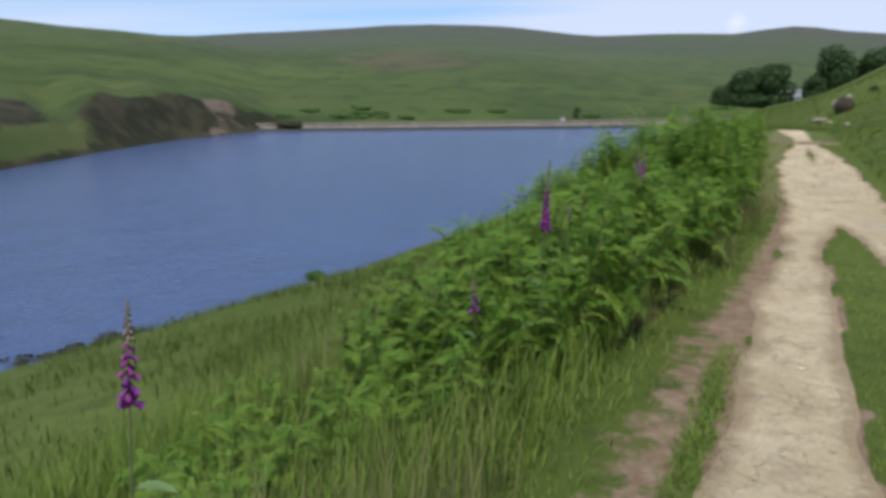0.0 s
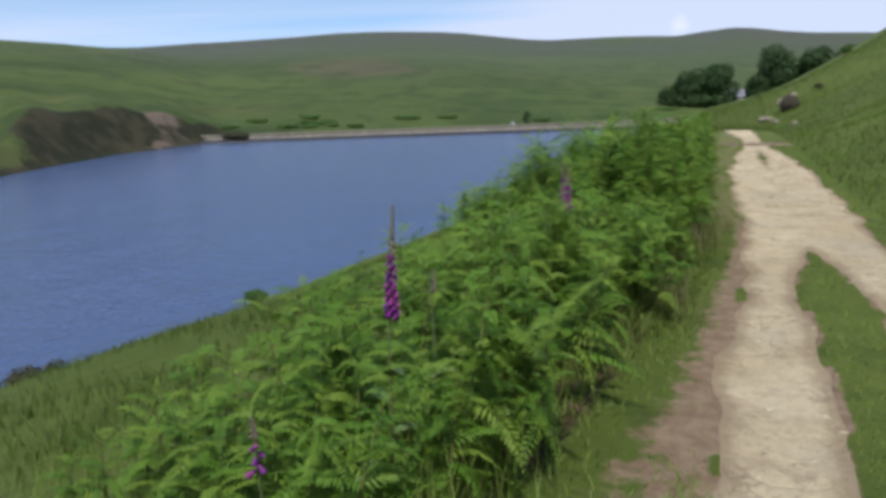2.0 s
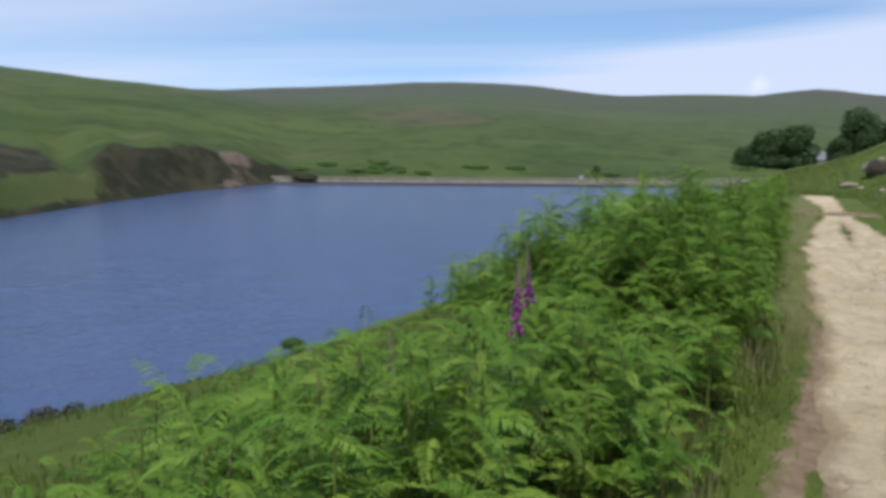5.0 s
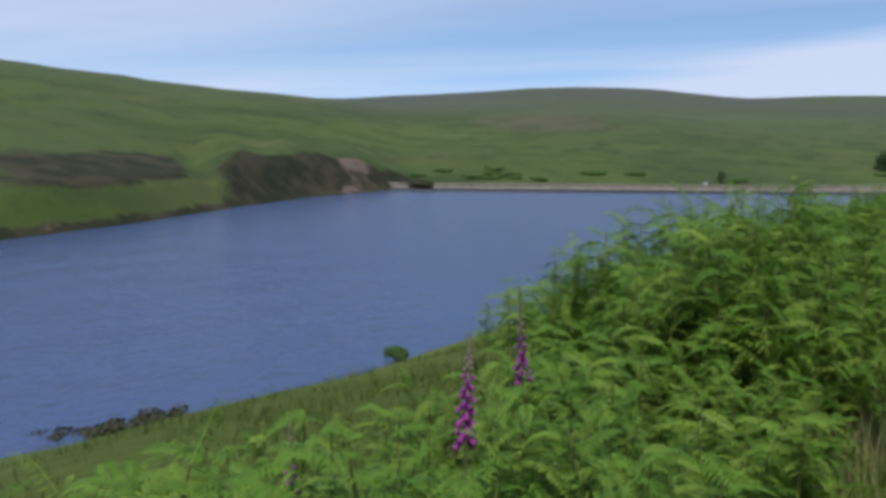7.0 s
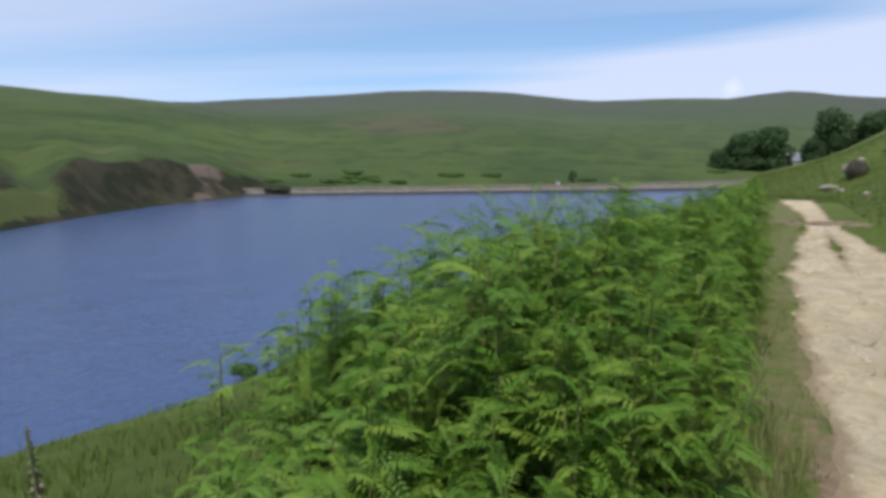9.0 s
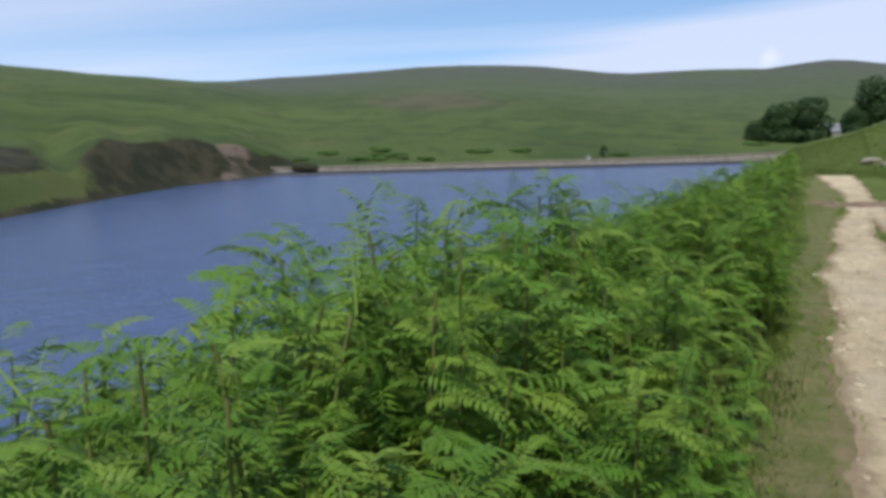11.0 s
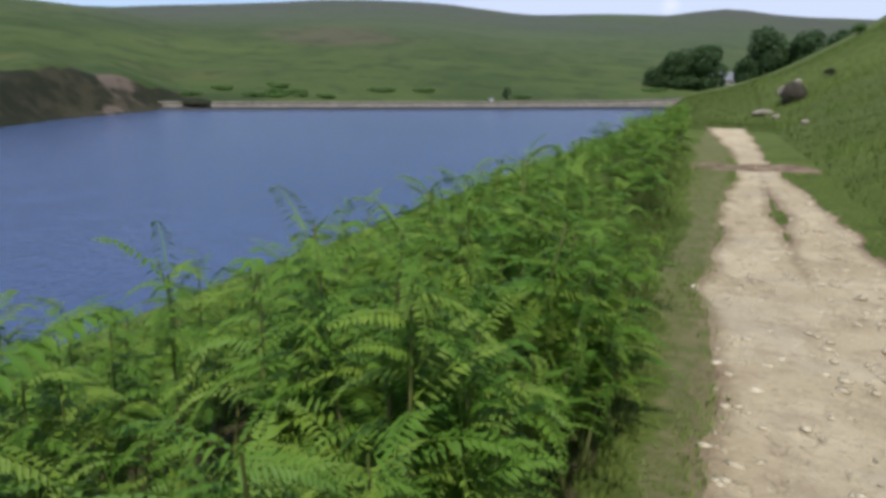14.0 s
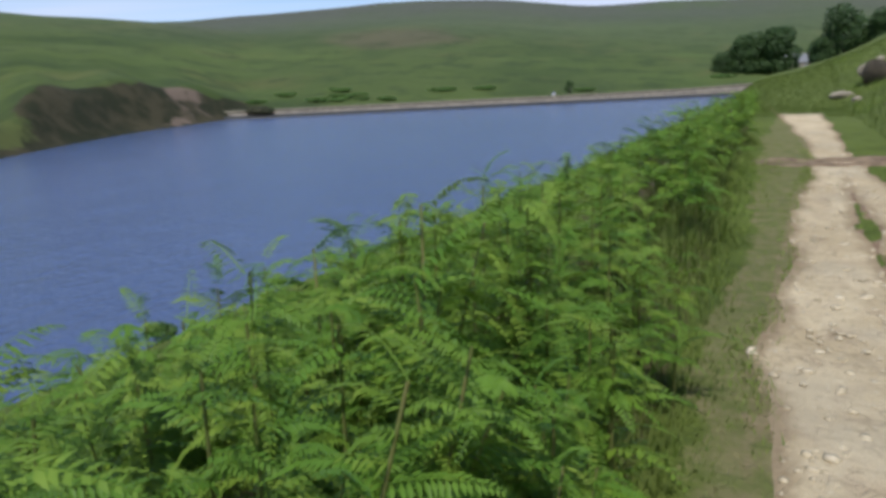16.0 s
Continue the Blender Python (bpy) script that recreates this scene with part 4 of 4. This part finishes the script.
# ---- stones on the track, drain, boulders ----
def track_stones():
    rnd = random.Random(41)
    bm0 = bmesh.new()
    bmesh.ops.create_icosphere(bm0, subdivisions=1, radius=1)
    v0 = np.array([v.co[:] for v in bm0.verts])
    f0 = np.array([[v.index for v in f.verts] for f in bm0.faces])
    bm0.free()
    V, F, n = [], [], 0
    for x, y in scatter(rnd, 2600, -0.2, 1.6, 1.5, 30, lambda x, y: (1.0 if y > 12.5 else 0.3) if path_in(x, y) > 0.0 else 0):
        r = 0.006 + 0.019 * rnd.random() ** 4 * (1.4 if y > 13 else 0.9)
        v = v0 * (1 + 0.25 * np.random.RandomState(n % 9999).uniform(-1, 1, (len(v0), 1))) * np.array([r * rnd.uniform(0.9, 1.8), r * rnd.uniform(0.9, 1.5), r * 0.34])
        a = rnd.uniform(0, 6.28)
        c, s = math.cos(a), math.sin(a)
        v = np.stack([v[:, 0] * c - v[:, 1] * s + x, v[:, 0] * s + v[:, 1] * c + y, v[:, 2] + gz(x, y) + 0.002], -1)
        V.append(v)
        F.append(f0 + n)
        n += len(v)
    return tagged(new("track_stones", mesh_np("track_stones", np.concatenate(V), np.concatenate(F), PEBBLE)), "small pale stones scattered over the sandy path", "stones", kind="stuff")


track_stones()


def drain():
    """A shallow muddy cut that crosses the path."""
    xs, us = np.linspace(-0.45, 1.75, 60), np.linspace(-1, 1, 15)
    X, U = np.meshgrid(xs, us)
    half = 0.36 + 0.12 * wave(X, X * 0, 4.0, 71)
    Y = 25.9 + 0.30 * (X - 0.6) * 0.4 + U * half + 0.08 * wave(X, U, 5.0, 72)
    end = np.clip(np.minimum(X + 0.45, 1.75 - X) / 0.25, 0, 1)
    prof = np.where(np.abs(U) > 0.55, 0.055 * np.cos((np.abs(U) - 0.78) * 7), -0.03) * end
    Z = ground_z(X, Y) + prof + 0.02 * wave(X, Y, 9, 73) * end - 0.03 * (np.abs(U) > 0.95) - 0.05 * (end < 0.05)
    i = np.arange(X.size).reshape(X.shape)
    me = mesh_np("drainage_channel", np.stack([X, Y, Z], -1).reshape(-1, 3), np.stack([i[:-1, :-1], i[:-1, 1:], i[1:, 1:], i[1:, :-1]], -1).reshape(-1, 4), MUD, True)
    return tagged(new("drainage_channel", me), "muddy brown drainage channel cut across the sandy path", "channel")


drain()

# one even dark brown over the whole boulder
b = new("boulder", boulder_mesh("boulder", (0.50, 0.42, 0.58), DARKSTONE, 2))
b.matrix_basis = pose(3.0, 46.9, gz(3.0, 46.9) + 0.22, 8, -14, 30)
tagged(b, "dark brown boulder set in the grassy bank", "rock", "rocks on the bank")
# added rock that forms the pale rim at the boulder's upper left
b = new("boulder", boulder_mesh("boulder", (0.24, 0.16, 0.26), STONE, 7))
b.matrix_basis = pose(2.62, 47.15, gz(2.62, 47.15) + 0.50, 0, 30, 10)
tagged(b, "pale rock added behind a dark boulder as its pale rim", "rock", "rocks on the bank")
b = new("boulder", boulder_mesh("boulder", (0.48, 0.3, 0.17), STONE, 5))
b.matrix_basis = pose(1.85, 46.0, gz(1.85, 46.0) + 0.08, 0, 0, 15)
tagged(b, "low flat pale stone lying in the grass beside the path", "rock", "rocks on the bank")
for k, (bx, by, bs) in enumerate(((2.2, 44.0, 0.12), (2.6, 38.0, 0.10), (3.4, 50.5, 0.16))):
    b = new("boulder", boulder_mesh("boulder", (bs * 1.5, bs * 1.1, bs), STONE, 11 + k, 0.25, 2))
    b.matrix_basis = pose(bx, by, gz(bx, by) + bs * 0.45, 0, 0, 40 * k)
    tagged(b, "small pale gritstone rock half sunk in the bank", "rock", "rocks on the bank")


# ---- shrubs and trees ----
def leaf_cloud(lobes, count, size, rnd):
    """Small leaf sprays over the outside of several lobes, uneven and with gaps."""
    V, F = [], []
    weights = [l[3] ** 2 for l in lobes]
    for _ in range(count):
        cx, cy, cz, r, fl = rnd.choices(lobes, weights)[0]
        d = Vector((rnd.gauss(0, 1), rnd.gauss(0, 1), rnd.gauss(0.15, 1))).normalized()
        k = 0.72 + 0.30 * rnd.random() + 0.22 * noise.noise(d * 2.3 + Vector((cx, cy, cz)))
        c = Vector((cx + d.x * r * k, cy + d.y * r * k, cz + d.z * r * k * fl))
        n = (d + Vector((rnd.uniform(-0.8, 0.8), rnd.uniform(-0.8, 0.8), rnd.uniform(-0.3, 0.9)))).normalized()
        a = n.orthogonal().normalized()
        b2 = n.cross(a)
        t = rnd.uniform(0, 6.28)
        e1 = (a * math.cos(t) + b2 * math.sin(t)) * size * rnd.uniform(0.6, 1.3)
        e2 = (b2 * math.cos(t) - a * math.sin(t)) * size * rnd.uniform(0.35, 0.75)
        i = len(V)
        V.extend((c - e1, c + e2 * 0.9 - e1 * 0.1, c + e1 - n * size * 0.25, c - e2 - e1 * 0.1))
        F.extend(((i, i + 1, i + 2), (i, i + 2, i + 3)))
    return V, F


def tree(x, y, height, width, seed, label, leaves=9500, drop=0.02):
    rnd = random.Random(seed)
    z0 = gz(x, y) - 0.2
    root = new("tree")
    root.matrix_basis = pose(x, y, z0)
    trunk = [Vector((0.15 * math.sin(k), 0.12 * math.cos(k * 1.3), height * 0.62 * k / 6)) for k in range(7)]
    V, F = tube(trunk, [width * 0.045 * (1 - 0.75 * k / 6) for k in range(7)], 9)
    tops = []
    for k in range(9):
        a = k * 2.4 + rnd.uniform(-0.4, 0.4)
        z1 = height * (0.18 + 0.05 * k)
        reach = width * 0.36 * (1 - 0.06 * k)
        pts = [Vector((math.cos(a) * reach * u, math.sin(a) * reach * u, z1 + height * 0.22 * u ** 0.8)) for u in (0, 0.35, 0.7, 1)]
        v, f = tube(pts, [width * 0.016 * (1 - 0.7 * u) for u in (0, 0.35, 0.7, 1)], 6)
        n = len(V)
        V = V + v
        F = F + [tuple(i + n for i in q) for q in f]
        tops.append(pts[-1])
    part("trunk", mesh_np("trunk", V, F, BARK, True), root, None, "grey-brown trunk and limbs")
    lobes = [(p.x * rnd.uniform(0.7, 1.0), p.y * rnd.uniform(0.7, 1.0), p.z + rnd.uniform(-0.05, 0.05) * height, width * rnd.uniform(0.20, 0.28), 0.85) for p in tops]
    lobes += [(rnd.uniform(-0.12, 0.12) * width, rnd.uniform(-0.12, 0.12) * width, height * 0.72, width * 0.27, height / width * 0.85), (0, 0, height * 0.45, width * 0.36, 0.9)]
    lobes += [(math.cos(a) * width * 0.30, math.sin(a) * width * 0.30, height * (drop + 0.14), width * 0.22, 0.9) for a in (0.4, 1.3, 2.2, 3.1, 4.0, 4.9, 5.8)]
    part("crown", mesh_np("crown", *leaf_cloud(lobes, leaves, width * 0.033, rnd), TREELEAF), root, None, "dense dark green leaves")
    return tagged(root, label, "tree", "trees by the house")


SYC = "dark green broad-leaved tree in full leaf near a stone house"
tree(-22.5, 330, 7.6, 9.5, 1, "small dark green broad-leaved tree at the end of the row", 3600)
tree(-14.0, 333, 13.6, 15.0, 2, SYC)
tree(-4.5, 334, 18.0, 16.5, 3, SYC)
tree(8.6, 268, 13.5, 9.5, 4, SYC)
tree(14.2, 270, 21.5, 16.0, 5, "tall dark green broad-leaved tree with a rounded crown", 6000)
tree(24.0, 268, 20.0, 13.5, 6, SYC)
tree(32.5, 266, 20.0, 13.0, 7, SYC)
tree(42.0, 266, 17.0, 11.0, 8, SYC)


def shrub(x, y, height, width, seed, label, mat=None, leaves=1400, lift=0.0):
    rnd = random.Random(seed)
    root = new("shrub")
    root.matrix_basis = pose(x, y, gz(x, y) - 0.05 + lift, 0, 0, rnd.uniform(0, 360))
    V, F = [], []
    for k in range(5):
        a = k * 1.3
        pts = [Vector((math.cos(a) * width * 0.3 * u, math.sin(a) * width * 0.3 * u, height * 0.6 * u)) for u in (0, 0.5, 1)]
        v, f = tube(pts, [0.03 * height, 0.02 * height, 0.008 * height], 5)
        n = len(V)
        V += v
        F += [tuple(i + n for i in q) for q in f]
    part("stems", mesh_np("stems", V, F, BARK, True), root, None, "thin woody stems")
    lobes = [(rnd.uniform(-0.3, 0.3) * width, rnd.uniform(-0.3, 0.3) * width, height * rnd.uniform(0.3, 0.7), width * rnd.uniform(0.2, 0.3), min(1.2, height / width)) for _ in range(7)]
    part("crown", mesh_np("crown", *leaf_cloud(lobes, leaves, width * 0.05, rnd), mat or SHRUBLEAF), root, None, "dense small leaves")
    return tagged(root, label, "shrub", "shrubs on the slope")


shrub(-24.4, 38.4, 1.15, 1.45, 1, "rounded green shrub on the grassy shore beside the water")
for k, (sx, sy, sw) in enumerate(((-29.5, 22.0, 1.5), (-28.2, 23.0, 1.7), (-26.9, 23.6, 1.5), (-25.6, 24.6, 1.6), (-31.0, 21.2, 1.6), (-24.6, 25.2, 1.1))):
    shrub(sx - 0.5, sy - 0.5, 1.05, sw * 1.3, 10 + k, "dark heathery shrub at the edge of the water", DARKSHRUB, 900)
shrub(7.2, 62.0, 0.8, 1.0, 30, "small dark gorse shrub on the grassy bank", SHRUBLEAF, 700)
shrub(4.6, 49.5, 0.4, 0.7, 31, "small dark gorse shrub on the grassy bank", DARKSHRUB, 500)
shrub(-60.3, 249.5, 4.5, 3.2, 32, "young tree growing behind the dam", TREELEAF, 900)
rs = random.Random(77)
for k in range(14):
    sr = rs.uniform(7, 26)
    su = rs.uniform(0, 0.22) if k < 9 else rs.uniform(0.25, 0.95)
    sx, sy = DAM_A[0] + (DAM_B[0] - DAM_A[0]) * su - 0.7 * sr, DAM_A[1] + (DAM_B[1] - DAM_A[1]) * su + 0.7 * sr
    shrub(sx, sy, rs.uniform(0.8, 1.5), rs.uniform(4.0, 9.0), 40 + k, "low dark green scrub on the far shore", SHRUBLEAF, 420)
# leafy stand-in for a dark block of unclear nature at the dam's end
shrub(-120.5, 177.0, 2.8, 6.6, 60, "dense dark leafy stand-in for an unclear block by the dam", DARKSHRUB, 1500, WATER_Z + 0.1 - gz(-120.5, 177.0))


# ---- dam, valve tower, house ----
def dam():
    ax, ay = DAM_A
    bx, by = DAM_B
    L = math.hypot(bx - ax, by - ay)
    dx, dy = (bx - ax) / L, (by - ay) / L
    px, py = dy, -dx                       # towards the water
    root = new("dam")

    def strip(name, prof, mat, top_of, label, n=80):
        us = np.linspace(-0.04, 1.02, n)
        V = np.array([[ax + dx * L * u + px * o, ay + dy * L * u + py * o, (top_of(u) + z if rel else z)] for u in us for o, z, rel in prof])
        k = len(prof)
        F = [(i * k + j, i * k + (j + 1) % k, (i + 1) * k + (j + 1) % k, (i + 1) * k + j) for i in range(n - 1) for j in range(k)]
        part(name, mesh_np(name, V, F, mat), root, None, label)

    def top(u):
        return float(np.interp(u, (0, 0.55, 0.75, 0.9, 1.05), (-8.8, -8.5, -8.1, -7.3, -6.0)))

    strip("embankment", ((-3.0, -11.5, False), (-3.0, -0.05, True), (2.0, -0.05, True), (7.5, -12.5, False)), PITCHING, top, "brown stone-pitched embankment face")
    strip("wet_footing", ((5.6, -10.75, False), (5.6, -9.5, False), (7.2, -9.8, False), (8.0, -10.9, False)), WETSTONE, top, "dark wet stones along the waterline")
    strip("parapet", ((1.0, -0.04, True), (1.0, 0.45, True), (1.5, 0.50, True), (2.0, 0.45, True), (2.0, -0.04, True)), PARAPET, top, "pale stone parapet wall along the crest")
    return tagged(root, "long low stone-faced dam across the end of the reservoir", "dam")


dam()


def valve_tower(x, y):
    root = new("valve_tower")
    root.matrix_basis = pose(x, y, WATER_Z - 2.5, 0, 0, 45)
    part("pier", to_mesh("pier", box_bm(1.5, 1.5, 4.2, 0.08), DARKSTONE), root, None, "dark wet stone pier")
    part("platform", to_mesh("platform", box_bm(2.1, 2.1, 0.22, 0.04, 4.2), STONE), root)
    part("cabin", to_mesh("cabin", box_bm(0.9, 0.9, 0.9, 0.04, 4.42), WHITE), root, None, "small white-painted cabin")
    bm = bmesh.new()
    bmesh.ops.create_cone(bm, cap_ends=True, segments=4, radius1=0.9, radius2=0.06, depth=0.5, matrix=Matrix.Translation((0, 0, 5.57)) @ Matrix.Rotation(radians(45), 4, "Z"))
    part("roof", to_mesh("roof", bm, SLATE), root)
    for cx, cy in ((-0.95, -0.95), (0.95, -0.95), (0.95, 0.95), (-0.95, 0.95)):
        part("railing_post", to_mesh("railing_post", box_bm(0.07, 0.07, 1.05, 0.01, 4.42), METAL), root, pose(cx, cy, 0))
    return tagged(root, "dark stone valve tower with a white cabin in the water", "tower")


valve_tower(-62.3, 238.8)


def house(x, y, turn):
    root = new("house")
    root.matrix_basis = pose(x, y, gz(x, y) - 2.2, 0, 0, turn)
    w, d, e, rdg = 11.0, 6.5, 5.0, 7.8
    bm = bmesh.new()
    pts = [(-w / 2, -d / 2, 0), (w / 2, -d / 2, 0), (w / 2, d / 2, 0), (-w / 2, d / 2, 0), (-w / 2, -d / 2, e), (w / 2, -d / 2, e), (w / 2, d / 2, e), (-w / 2, d / 2, e), (-w / 2, 0, rdg), (w / 2, 0, rdg)]
    v = [bm.verts.new(p) for p in pts]
    for q in ((0, 1, 5, 4), (2, 3, 7, 6), (1, 2, 6, 9, 5), (3, 0, 4, 8, 7), (4, 5, 9, 8), (6, 7, 8, 9), (3, 2, 1, 0)):
        bm.faces.new([v[i] for i in q])
    part("wall", to_mesh("wall", bm, WALLSTONE), root, None, "grey-brown stone walls")
    bm = bmesh.new()
    o, th = 0.35, 0.18
    rows = []
    for xx in (-w / 2 - o, w / 2 + o):
        rows.append([bm.verts.new((xx, yy, zz)) for yy, zz in ((-d / 2 - o, e - 0.3), (0, rdg + 0.02), (d / 2 + o, e - 0.3), (d / 2 + o, e - 0.3 + th), (0, rdg + 0.02 + th), (-d / 2 - o, e - 0.3 + th))])
    for j in range(6):
        bm.faces.new((rows[0][j], rows[0][(j + 1) % 6], rows[1][(j + 1) % 6], rows[1][j]))
    bm.faces.new(rows[0])
    bm.faces.new(rows[1][::-1])
    part("roof", to_mesh("roof", bm, SLATE), root, None, "grey slate roof")
    for cx in (-w / 2 + 0.6, w / 2 - 0.6):
        part("chimney", to_mesh("chimney", box_bm(0.8, 0.8, 1.5, 0.04, rdg - 0.4), WALLSTONE), root, pose(cx, 0, 0))
    for wx in (-3.6, 0.2, 3.6):
        for wz in (0.9, 3.1):
            win = part("window", to_mesh("window", box_bm(1.2, 0.12, 1.3, 0.02, wz), WHITE), root, pose(wx, -d / 2 - 0.03, 0), "white window frame")
            part("pane", to_mesh("pane", box_bm(0.9, 0.04, 1.0, 0.0, wz + 0.15), GLASS_DARK), win, pose(0, -0.07, 0))
    part("door", to_mesh("door", box_bm(1.0, 0.1, 2.05, 0.02, 0.3), WHITE), root, pose(-1.7, -d / 2 - 0.03, 0), "white door")
    gable = part("gable_extension", to_mesh("gable_extension", box_bm(3.0, 3.0, 3.2, 0.05), WALLSTONE), root, pose(w / 2 + 1.55, -1.0, 0), "low stone lean-to")
    return tagged(root, "stone farmhouse with a slate roof among trees", "house")


house(2.0, 352, 12)


# ---- tussocks on the bank and the slope ----
def tussock_keep(x, y):
    return (wave(x, y, 0.9, 91) > 0.45) * (path_in(x, y) < -0.25) * np.clip(1.2 - (x - 1.9) / 14, 0.2, 1)


sp = spread(21, 42000, 1.9, 13, 10, 60, tussock_keep)
blades("rush_tussocks", "darker tussocks of rush and bent grass on the bank", GRASS, sp, np.full(len(sp), 0.26), 0.007, 0.7, 22)
sp = spread(23, 40000, -14, -3.0, 2, 34, lambda x, y: (wave(x, y, 0.8, 92) > 0.35) * np.clip(1.1 + x / 16, 0.1, 1))
blades("slope_tussocks", "rough green tussocks of grass on the slope to the water", SLOPEGRASS, sp, np.full(len(sp), 0.25), 0.006, 0.8, 24)
